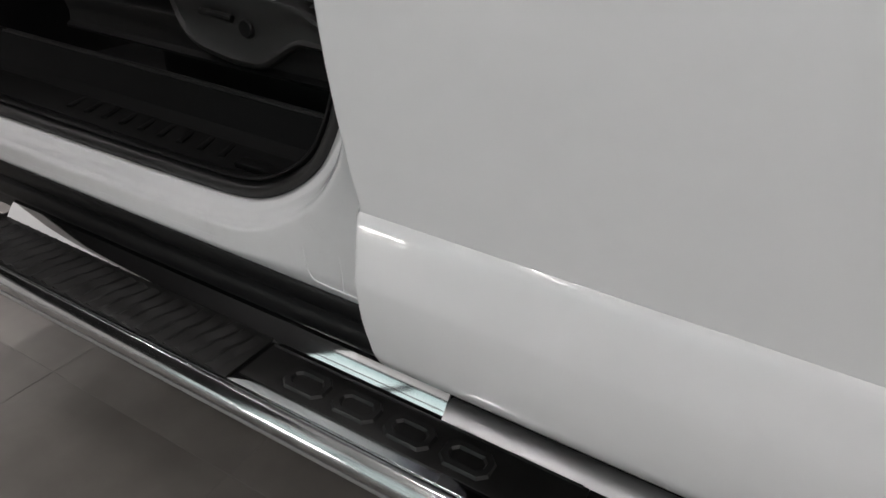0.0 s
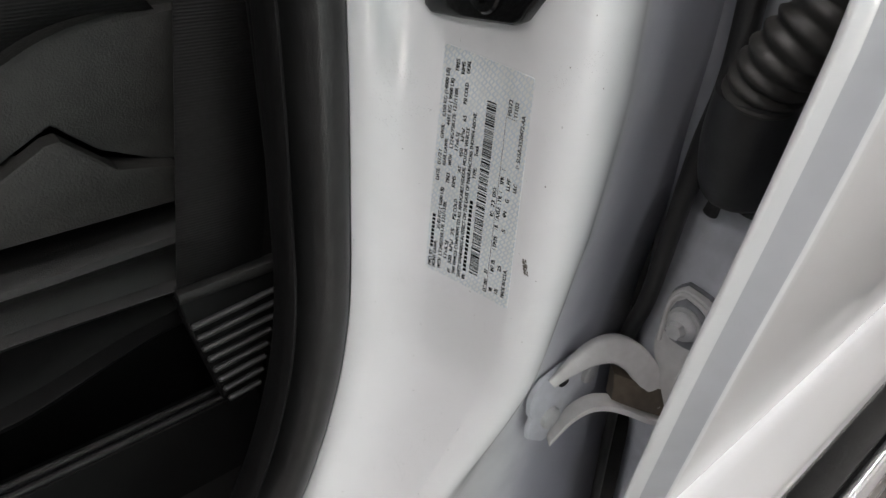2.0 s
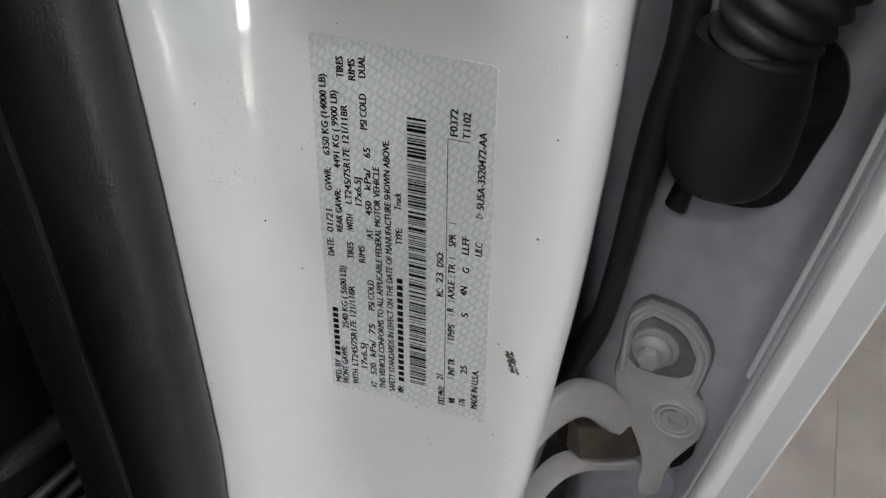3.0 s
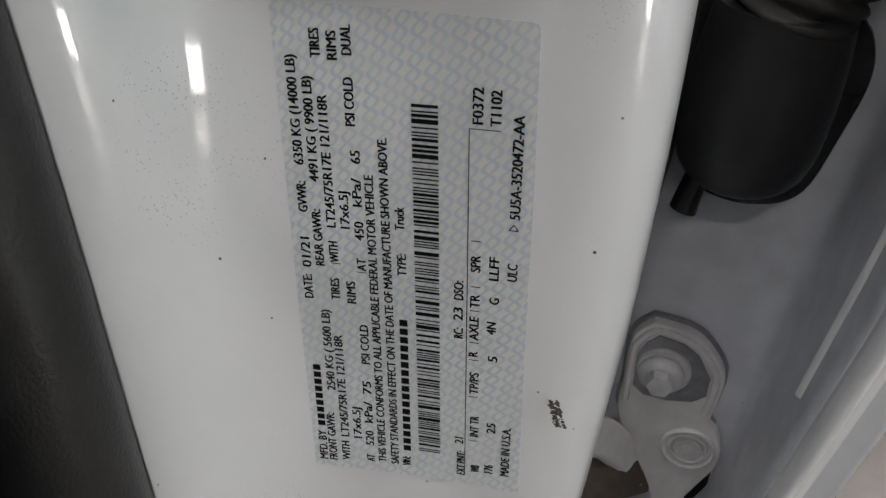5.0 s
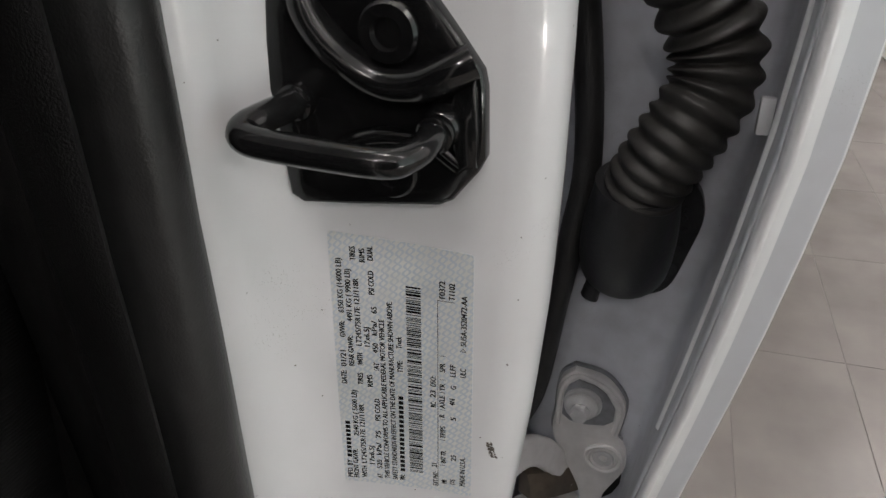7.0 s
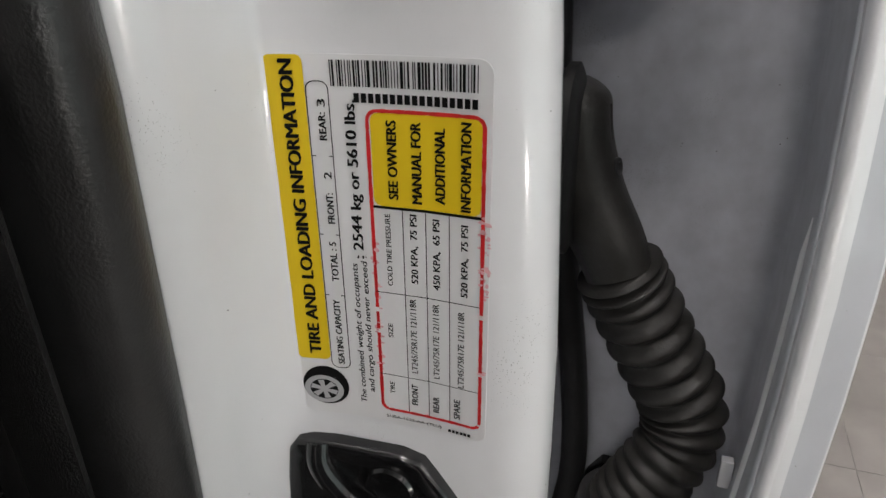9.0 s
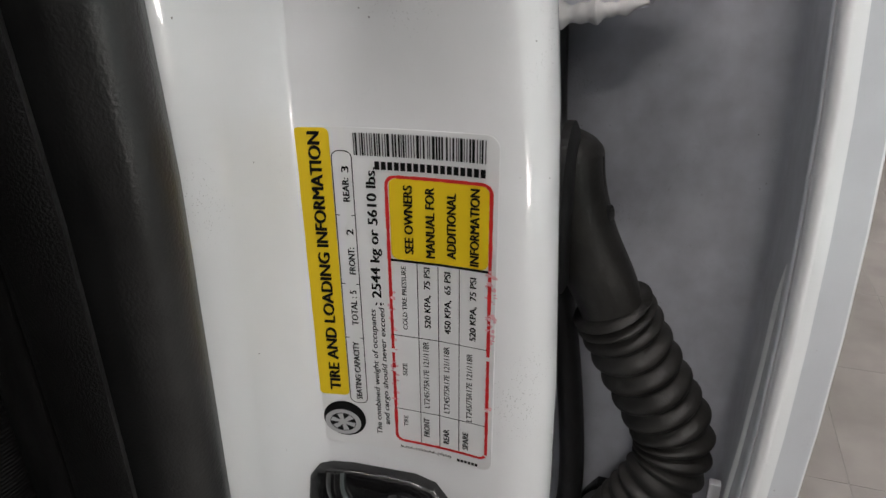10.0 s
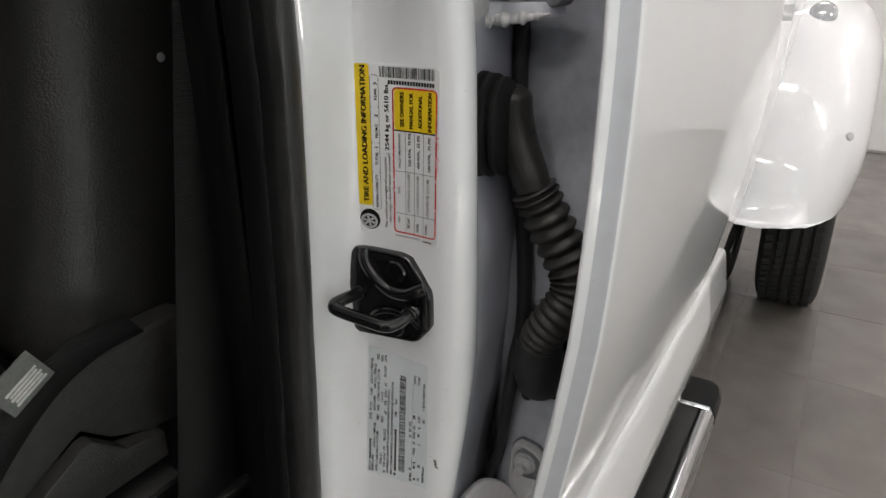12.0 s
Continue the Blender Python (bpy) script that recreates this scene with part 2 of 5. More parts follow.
def label_film():
    """Pale security film with a faint blue pattern of linked wavy lines."""
    m = bpy.data.materials.new("pale_blue_security_film")
    m.use_nodes = True
    nt = m.node_tree
    b = nt.nodes["Principled BSDF"]

    def calc(op, a, c=0.0, e=0.0):
        n = nt.nodes.new("ShaderNodeMath")
        n.operation = op
        for k, v in enumerate((a, c, e)):
            if isinstance(v, (int, float)):
                n.inputs[k].default_value = v
            else:
                nt.links.new(v, n.inputs[k])
        return n.outputs[0]

    tc = nt.nodes.new("ShaderNodeTexCoord")
    sep = nt.nodes.new("ShaderNodeSeparateXYZ")
    nt.links.new(tc.outputs["Object"], sep.inputs[0])
    wob = nt.nodes.new("ShaderNodeTexNoise")
    wob.inputs["Scale"].default_value, wob.inputs["Detail"].default_value = 110, 1
    nt.links.new(tc.outputs["Object"], wob.inputs["Vector"])
    y = calc("ADD", calc("MULTIPLY_ADD", sep.outputs["Z"], 0.22, sep.outputs["Y"]), calc("MULTIPLY", wob.outputs["Fac"], 0.0016))
    z = calc("MULTIPLY_ADD", sep.outputs["Y"], 0.30, sep.outputs["Z"])
    sway = calc("MULTIPLY", calc("SINE", calc("MULTIPLY", z, 1080.0)), 1.05)
    across = calc("MULTIPLY", y, 770.0)
    one = calc("ABSOLUTE", calc("SINE", calc("ADD", across, sway)))
    two = calc("ABSOLUTE", calc("SINE", calc("SUBTRACT", across, sway)))
    line = calc("MINIMUM", one, two)
    ramp = nt.nodes.new("ShaderNodeValToRGB")
    ramp.color_ramp.elements[0].position, ramp.color_ramp.elements[0].color = 0.18, (0.570, 0.635, 0.705, 1)
    ramp.color_ramp.elements[1].position, ramp.color_ramp.elements[1].color = 0.58, (0.735, 0.745, 0.725, 1)
    nt.links.new(line, ramp.inputs[0])
    big = nt.nodes.new("ShaderNodeTexNoise")
    big.inputs["Scale"].default_value = 130
    nt.links.new(tc.outputs["Object"], big.inputs["Vector"])
    mx = nt.nodes.new("ShaderNodeMix")
    mx.data_type = "RGBA"
    mx.inputs[7].default_value = (0.665, 0.685, 0.680, 1)
    fade = nt.nodes.new("ShaderNodeMapRange")
    fade.inputs["From Min"].default_value, fade.inputs["From Max"].default_value = 0.42, 0.95
    nt.links.new(big.outputs["Fac"], fade.inputs["Value"])
    nt.links.new(fade.outputs[0], mx.inputs["Factor"])
    nt.links.new(ramp.outputs[0], mx.inputs[6])
    nt.links.new(mx.outputs[2], b.inputs["Base Color"])
    b.inputs["Roughness"].default_value = 0.45
    return m


FILM = label_film()


def glow(name, color, strength):
    m = bpy.data.materials.new(name)
    m.use_nodes = True
    b = m.node_tree.nodes["Principled BSDF"]
    b.inputs["Emission Color"].default_value = (*color, 1)
    b.inputs["Emission Strength"].default_value = strength
    return m


DIFFUSER = glow("lamp_diffuser", (1.0, 0.98, 0.95), 14.0)
DAYLIGHT = glow("tinted_daylight", (0.60, 0.83, 0.80), WINDOW_GLOW)
LOW_STRIP = glow("low_glowing_strip", (1.0, 0.97, 0.92), STRIP_GLOW)
DARK_GLASS = material("dark_tinted_glass", (0.01, 0.011, 0.012), 0.05, coat=1.0, vary=0.02)
ALU = material("dark_aluminium_frame", (0.05, 0.052, 0.055), 0.4, metal=0.6, vary=0.05)


# ---------------- mesh helpers ----------------
def part(name, bm, mat, parent=None, label="", sharp=35.0):
    """Links a bmesh as one mesh object under a thing or a part."""
    bmesh.ops.recalc_face_normals(bm, faces=bm.faces)
    me = bpy.data.meshes.new(name)
    bm.to_mesh(me)
    bm.free()
    me.materials.append(mat)
    for p in me.polygons:
        p.use_smooth = True
    me.set_sharp_from_angle(angle=radians(sharp))
    ob = new(name, me)
    ob.parent = parent
    if label:
        ob["label"] = label
    return ob


def shell(ob, thick, offset=-1.0, crisp=False):
    s = ob.modifiers.new("thickness", "SOLIDIFY")
    s.thickness, s.offset = thick, offset
    if crisp:
        ob.modifiers.new("crisp_rim", "EDGE_SPLIT").split_angle = radians(40)
    return ob


def sheet(rows, bm=None, closed=False):
    """A surface through rows of points; closed joins each row's ends."""
    bm = bm or bmesh.new()
    vs = [[bm.verts.new(p) for p in r] for r in rows]
    for a, b in zip(vs, vs[1:]):
        n = len(a)
        for i in range(n if closed else n - 1):
            j = (i + 1) % n
            bm.faces.new((a[i], a[j], b[j], b[i]))
    return bm


def capped(rows, bm=None):
    """A closed tube through rows of points, with both ends filled."""
    bm = bm or bmesh.new()
    vs = [[bm.verts.new(p) for p in r] for r in rows]
    for a, b in zip(vs, vs[1:]):
        n = len(a)
        for i in range(n):
            j = (i + 1) % n
            bm.faces.new((a[i], a[j], b[j], b[i]))
    bm.faces.new(vs[0][::-1])
    bm.faces.new(vs[-1])
    return bm


def curve(points, steps=8):
    """Catmull-Rom through points."""
    P = [Vector(p) for p in points]
    P = [2 * P[0] - P[1]] + P + [2 * P[-1] - P[-2]]
    out = []
    for i in range(1, len(P) - 2):
        for k in range(steps):
            t = k / steps
            a, b, c, d = P[i - 1], P[i], P[i + 1], P[i + 2]
            out.append(0.5 * (2 * b + (c - a) * t + (2 * a - 5 * b + 4 * c - d) * t * t + (3 * b - a - 3 * c + d) * t ** 3))
    return out + [P[-2]]


def rod(points, radius, sides=12, flat=1.0, bm=None):
    """A round bar along points; radius is a number or a function of 0..1; flat squeezes it along its second axis."""
    bm = bm or bmesh.new()
    pts = [Vector(p) for p in points]
    rows, up = [], None
    for i, p in enumerate(pts):
        d = (pts[min(i + 1, len(pts) - 1)] - pts[max(i - 1, 0)]).normalized()
        if up is None:
            up = d.orthogonal().normalized()
        up = (up - d * up.dot(d)).normalized()
        side = d.cross(up)
        r = radius(i / (len(pts) - 1)) if callable(radius) else radius
        rows.append([p + r * (math.cos(a) * up + flat * math.sin(a) * side) for a in (2 * math.pi * k / sides for k in range(sides))])
    return capped(rows, bm)


def box(size, at=(0, 0, 0), bevel=0.0, segments=2, m=None, bm=None):
    bm = bm or bmesh.new()
    made = bmesh.ops.create_cube(bm, size=1.0)["verts"]
    for v in made:
        v.co = Vector((v.co.x * size[0], v.co.y * size[1], v.co.z * size[2]))
    if bevel:
        edges = list({e for v in made for e in v.link_edges})
        made = bmesh.ops.bevel(bm, geom=edges, offset=bevel, segments=segments, affect="EDGES", profile=0.6)["verts"]
        made = [v for v in bm.verts if v.is_valid and v in set(made)] if len(bm.verts) > 200 else made
    mat = Matrix.Translation(at) @ (m or Matrix())
    bmesh.ops.transform(bm, matrix=mat, verts=list(made))
    return bm


def plate(outline, depth, bevel=0.0, frame_m=None, bm=None):
    """A flat plate: outline in (u, v), from w = 0 to depth, with rounded upper rim; frame_m takes (u, v, w) to the world."""
    bm = bm or bmesh.new()
    c = Vector((sum(p[0] for p in outline) / len(outline), sum(p[1] for p in outline) / len(outline)))
    rows = []
    for inset, w in ([(0, 0), (0, depth - bevel), (bevel * 0.3, depth - bevel * 0.3), (bevel, depth)] if bevel else [(0, 0), (0, depth)]):
        row = []
        for p in outline:
            d = Vector(p) - c
            q = Vector(p) - d.normalized() * inset
            row.append((frame_m or Matrix()) @ Vector((q.x, q.y, w)))
        rows.append(row)
    return capped(rows, bm)


def lathe(profile, m, sides=20, bm=None):
    """Turns (radius, height) about its own axis; m places it."""
    bm = bm or bmesh.new()
    rows = [[m @ Vector((r * math.cos(2 * math.pi * k / sides), r * math.sin(2 * math.pi * k / sides), h)) for k in range(sides)] for r, h in profile]
    return capped(rows, bm)


def smooth(a, b, t):
    t = min(1.0, max(0.0, (t - a) / (b - a)))
    return t * t * (3 - 2 * t)


def table(x, *pairs):
    """Straight lines between (x, value) pairs."""
    return float(np.interp(x, [p[0] for p in pairs], [p[1] for p in pairs]))


# ---------------- the showroom ----------------
X0, X1, Y0, Y1, H = ROOM


def wall(name, size, at, label):
    bm = box(size, at)
    ob = part(name, bm, WALL)
    return tagged(ob, label, "wall", kind="structure")


wall("wall_rear", (0.2, Y1 - Y0, H), (X1 + 0.1, (Y0 + Y1) / 2, H / 2), "plain white painted showroom end wall")
wall("wall_front", (0.2, Y1 - Y0, H), (X0 - 0.1, (Y0 + Y1) / 2, H / 2), "plain white painted wall closing the showroom")
# side wall with a tall glazed front, which the chrome and the glossy paint mirror
GX0, GX1, GZ1 = -3.4, 0.9, 2.7
wall("wall_side", (GX0 - X0, 0.2, H), ((X0 + GX0) / 2, Y0 - 0.1, H / 2), "plain white painted showroom side wall")
wall("wall_side", (X1 - GX1, 0.2, H), ((X1 + GX1) / 2, Y0 - 0.1, H / 2), "plain white painted showroom side wall")
wall("wall_side", (GX1 - GX0, 0.2, H - GZ1), ((GX0 + GX1) / 2, Y0 - 0.1, (H + GZ1) / 2), "plain white painted wall above the glazing")
window = tagged(new("window_1"), "tall glazed shop front with dark frames and daylight behind", "window", kind="structure")
for k in range(6):
    part("window_frame", box((0.07, 0.09, GZ1), (GX0 + 0.035 + (GX1 - GX0 - 0.07) * k / 5, Y0 - 0.06, GZ1 / 2), 0.004), ALU, window)
for z in (0.95, 1.9, GZ1 - 0.04):
    part("window_frame", box((GX1 - GX0, 0.07, 0.08), ((GX0 + GX1) / 2, Y0 - 0.06, z), 0.004), ALU, window)
tagged(part("backdrop", box((GX1 - GX0 + 0.6, 0.02, GZ1 + 0.4), ((GX0 + GX1) / 2, Y0 - 0.32, GZ1 / 2)), DAYLIGHT), "pale greenish daylight beyond the glazing", "backdrop", kind="structure")
wall("wall_far_side", (X1 - X0 + 0.4, 0.2, H), ((X0 + X1) / 2, Y1 + 0.1, H / 2), "plain white painted wall beyond the truck")
tagged(part("ceiling", box((X1 - X0 + 0.4, Y1 - Y0 + 0.4, 0.15), ((X0 + X1) / 2, (Y0 + Y1) / 2, H + 0.075)), CEIL), "plain white painted showroom ceiling", "ceiling", kind="structure")
tagged(part("baseboard", box((0.012, Y1 - Y0, 0.022), (X1 - 0.006, (Y0 + Y1) / 2, 0.011), 0.003), BASE), "low dark skirting along the white end wall", "baseboard", kind="structure")

# added glowing strip, stands in for bright ground that puts highlights on the pillar
tagged(part("backdrop", box((0.72, 0.02, 0.20), (-2.13, Y0 - 0.28, 0.18)), LOW_STRIP), "low glowing strip beyond the glazing", "backdrop", kind="structure")
wall("wall_corner", (1.2, 0.7, H - 0.01), (X1 - 0.6, -1.75, H / 2), "white painted corner standing out from the end wall")


def ceiling_light(at, along_x, share=1.0, length=1.8):
    """A linear ceiling lamp: aluminium channel with a glowing diffuser and its light."""
    root = tagged(new("ceiling_light"), "long white linear lamp fixed under the ceiling", "lamp", "linear ceiling lamps")
    sx, sy = (length, 0.12) if along_x else (0.12, length)
    root.location = at
    part("channel", box((sx, sy, 0.05), (0, 0, 0.027), 0.004), CEIL, root)
    part("diffuser", box((sx - 0.02, sy - 0.02, 0.012), (0, 0, -0.004), 0.003), DIFFUSER, root, "glowing opal diffuser")
    lamp = bpy.data.lights.new("linear_light", "AREA")
    lamp.shape, lamp.size, lamp.size_y = "RECTANGLE", sx - 0.04, sy - 0.04
    lamp.energy, lamp.color = LAMP_POWER * share, (1.0, 0.955, 0.94)
    ob = new("linear_light", lamp)
    ob.parent = root
    ob.location = (0, 0, -0.013)


for gx in (-3.0, -0.6, 1.8, 4.2):
    for gy, share in ((-2.6, 0.12 if gx == -0.6 else (0.52 if gx < 0 else 0.58)), (0.35, 0.34 if gx > 1 else (1.35 if gx < -1 else 0.65)), (3.4, 0.75 if gx > 4 else 1.0)):
        ceiling_light((gx, gy, H - 0.055), False, share)


# ---------------- the truck: large forms ----------------
truck = tagged(new("pickup_truck"), "white crew cab pickup truck on grey showroom tiles", "pickup truck")

# edge of the front door opening, seen from the side: sill, corner, pillar
OPENING = [(p.x, p.z) for p in curve([(-1.25, 0, 0.628), (-0.9, 0, 0.629), (-0.6, 0, 0.631), (-0.42, 0, 0.634), (-0.325, 0, 0.638), (-0.256, 0, 0.651), (-0.19, 0, 0.685),
           (-0.132, 0, 0.735), (-0.094, 0, 0.795), (-0.069, 0, 0.86), (-0.0555, 0, 0.92), (-0.051, 0, 0.98), (-0.049, 0, 1.08), (-0.0517, 0, 1.2),
           (-0.0600, 0, 1.32), (-0.072, 0, 1.45), (-0.090, 0, 1.62), (-0.11, 0, 1.80)], 6)]


def opening_frames():
    """Point and outward normal (towards sill and pillar) along the opening."""
    out = []
    for i, (x, z) in enumerate(OPENING):
        a, b = OPENING[max(i - 1, 0)], OPENING[min(i + 1, len(OPENING) - 1)]
        dx, dz = b[0] - a[0], b[1] - a[1]
        s = math.hypot(dx, dz)
        out.append((x, z, dz / s, -dx / s))
    return out


FRAMES = opening_frames()


def face_x(y, z):
    """The front face of the pillar, on which striker and labels sit."""
    k = smooth(1.08, 1.20, z)
    d, e = min(0.07, max(-0.07, z - 1.01)), min(0.09, z - 1.24)
    dish = (y - 0.03) ** 2
    low = -0.0063 - 0.0803 * y + 0.012 * d + 0.782 * y * d - 1.15 * dish
    high = -0.0019 - 0.0615 * y + 0.0339 * e - 0.382 * y * e - 2.42 * dish
    # above the label the face is bent out to darken it by shape
    h = max(0.0, z - 1.295)
    lean = 0.42 * (h - 0.03 * (1 - math.exp(-h / 0.03))) * smooth(-0.022, 0.028, y) * (1 - smooth(0.026, 0.063, y))
    return (1 - k) * low + k * high - min(0.03, lean)


def edge_y(z):
    """How far out the edge of the opening lies on the pillar."""
    return table(z, (0.85, 0.091), (0.95, 0.0905), (1.0, 0.0900), (1.1, 0.0865), (1.2, 0.0790), (1.25, 0.0745), (1.30, 0.0690), (1.38, 0.0640), (1.8, 0.060))


def ridge_y(z):
    """The outermost line of the pillar."""
    return table(z, (0.80, 0.022), (0.85, 0.012), (0.90, 0.003), (0.95, -0.005), (1.0, -0.0115), (1.05, -0.0160), (1.1, -0.0185), (1.15, -0.0197), (1.2, -0.0195), (1.3, -0.0150), (1.4, -0.008), (1.8, 0.01))


def side_y(x, z):
    """The outer side of pillar and rocker behind the ridge."""
    low = table(z, (0.60, 0.056), (0.70, 0.052), (0.78, 0.043), (0.84, 0.035), (0.90, 0.025), (0.98, 0.004), (1.06, -0.006), (1.9, -0.006))
    recess = 0.006 * smooth(0.86, 1.0, z) + 0.011 * smooth(1.15, 1.20, z)
    return low + smooth(0.85, 1.05, z) * 0.11 * (x - 0.075) + recess * smooth(0.0, 0.05, x)


def jamb_rows():
    rows = []
    for x, z, nx, nz in FRAMES:
        b = smooth(0.66, 0.925, z)
        sill = [(0.0, 0.100), (0.006, 0.090), (0.013, 0.0845), (0.0165, 0.081), (0.020, 0.075), (0.0235, 0.072), (0.026, 0.070), (0.0285, 0.0685), (0.0305, 0.0673), (0.032, 0.0665), (0.035, 0.063), (0.038, 0.0585), (0.043, 0.0565)]
        pillar = []
        zz = max(z, 0.90)
        px = x if z > 0.90 else -0.0585
        e, r = edge_y(zz), ridge_y(max(z, 0.80))
        lip = face_x(0.066, zz) - px
        for k, y in enumerate((e, e - 0.10 * (e - 0.066), 0.066 + 0.55 * (e - 0.066), 0.066 + 0.15 * (e - 0.066), 0.0645, 0.055, 0.044, 0.032, 0.018 + 0.3 * (r + 0.017), r + 0.017, r + 0.0085, r + 0.0022, r)):
            if k < 4:
                n = lip * (0.0, 0.42, 0.78, 0.95)[k]
            elif k < 10:
                n = face_x(y, zz) - px
            else:
                n = face_x(r + 0.017, zz) - px + (0.0030, 0.0085, 0.0165)[k - 10]
            pillar.append((n, y))
        row = []
        for (na, ya), (nb, yb) in zip(sill, pillar):
            n, y = na + (nb - na) * b, ya + (yb - ya) * b
            row.append(Vector((x + nx * n, y, z + nz * n)))
        last = row[-1]
        k = smooth(0.642, 0.86, z)
        q = Vector((x, 0, 0.545)) if z < 0.642 else (Vector((-0.30 + 0.50 * min(1, k * 1.6), 0, 0.545)) if k * 1.6 < 1 else Vector((0.20, 0, 0.545 + (z - 0.545) * min(1, (k * 1.6 - 1) / 0.6))))
        if k * 1.6 >= 1:
            q.x = table(q.z, (0.545, 0.200), (0.72, 0.188), (0.80, 0.165), (0.88, 0.143), (0.95, 0.143), (1.1, 0.160), (1.3, 0.195), (1.9, 0.20))
        if z < 0.642:
            q.x = min(x, -0.30)
        step = Vector((q.x - last.x, 0, q.z - last.z))
        dist = step.length
        for d, mixy in ((0.008, 0.08), (0.018, 0.32), (0.030, 0.68), (0.044, 1.0)):
            p = last + step * min(0.5, d / dist)
            p.y = last.y + (side_y(p.x, p.z) - last.y) * mixy
            row.append(p)
        for f in (0.35, 0.55, 0.75, 1.0):
            p = last + step * max(f, min(0.5, 0.044 / dist) + 0.02 * f)
            p.y = side_y(p.x, p.z)
            row.append(p)
        rows.append(row)
    return rows


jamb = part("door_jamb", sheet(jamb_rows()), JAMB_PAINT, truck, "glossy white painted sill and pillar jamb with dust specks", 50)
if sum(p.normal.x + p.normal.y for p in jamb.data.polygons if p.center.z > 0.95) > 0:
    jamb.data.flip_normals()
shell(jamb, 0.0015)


def weatherstrip():
    prof = [(0.002, 0.009), (0.0005, 0.002), (-0.002, -0.0015), (-0.007, -0.0038), (-0.014, -0.0045), (-0.0195, -0.0015), (-0.0222, 0.006), (-0.0230, 0.018), (-0.0265, 0.024), (-0.0285, 0.020),
            (-0.0295, 0.0095), (-0.0305, 0.0070), (-0.0325, 0.0062), (-0.0345, 0.0085), (-0.0352, 0.013), (-0.0354, 0.018), (-0.0350, 0.024), (-0.0335, 0.028), (-0.02, 0.030), (0.0, 0.030)]
    rows = []
    for x, z, nx, nz in FRAMES:
        b = smooth(0.66, 0.925, z)
        base = 0.100 + (edge_y(max(z, 0.9)) - 0.100) * b
        rows.append([Vector((x + nx * n, y + base, z + nz * n)) for n, y in prof])
    return capped(rows)


seal = part("weatherstrip", weatherstrip(), RUBBER, truck, "thick black rubber door opening seal", 60)
# the inner flap that clips over the trim takes the darker trim material
seal.data.materials.append(TRIM)
for p in seal.data.polygons:
    if p.index < 20 * (len(FRAMES) - 1) and p.index % 20 in (12, 13, 14, 15, 16, 17, 18):
        p.material_index = 1

# embossed lines on the rocker panel below the corner
for pts in ([(-0.135, 0.622), (-0.130, 0.595), (-0.124, 0.575), (-0.113, 0.5615), (-0.090, 0.5585), (-0.045, 0.5575), (0.010, 0.5570)], [(-0.066, 0.672), (-0.060, 0.625), (-0.0525, 0.560)]):
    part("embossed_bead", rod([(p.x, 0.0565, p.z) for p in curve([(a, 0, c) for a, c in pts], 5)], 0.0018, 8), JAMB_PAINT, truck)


def cladding():
    prof = [(0.066, 0.551), (0.0530, 0.5460), (0.0510, 0.541), (0.0500, 0.520), (0.0530, 0.513), (0.0550, 0.508), (0.0490, 0.502), (0.0460, 0.497), (0.0450, 0.472), (0.0475, 0.462), (0.0600, 0.452), (0.11, 0.440), (0.11, 0.551)]
    return capped([[Vector((x, y, z)) for y, z in prof] for x in np.linspace(-1.25, 1.2, 12)])


part("rocker_cladding", cladding(), CLAD, truck, "ribbed satin black plastic rocker cladding", 40)


# ---------------- rear door ----------------
door = part("rear_door", bmesh.new(), PAINT, truck, "closed white rear door with a lower body crease")


def skin_y(z):
    return table(z, (0.527, -0.008), (0.531, -0.022), (0.541, -0.038), (0.556, -0.050), (0.58, -0.061), (0.62, -0.0715), (0.66, -0.0775), (0.69, -0.0800), (0.70, -0.0804), (0.71, -0.0798), (0.745, -0.0750), (0.77, -0.0710), (0.785, -0.0685), (0.791, -0.0660),
                 (0.7945, -0.0632), (0.7965, -0.0612), (0.7982, -0.0622), (0.83, -0.0675), (0.85, -0.0712), (0.90, -0.0795), (0.95, -0.0878), (1.0, -0.0964), (1.05, -0.1038), (1.1, -0.1100), (1.15, -0.1135), (1.2, -0.1153), (1.25, -0.1158), (1.3, -0.1148), (1.4, -0.110), (1.5, -0.102))


def edge_x(z):
    return 0.0430 + 0.28 * (z - 1.1) ** 2 if z > 0.8 else table(z, (0.527, 0.099), (0.536, 0.090), (0.562, 0.0865), (0.602, 0.0835), (0.617, 0.0810), (0.632, 0.0780), (0.70, 0.0715), (0.795, 0.0660), (0.8, 0.0680))


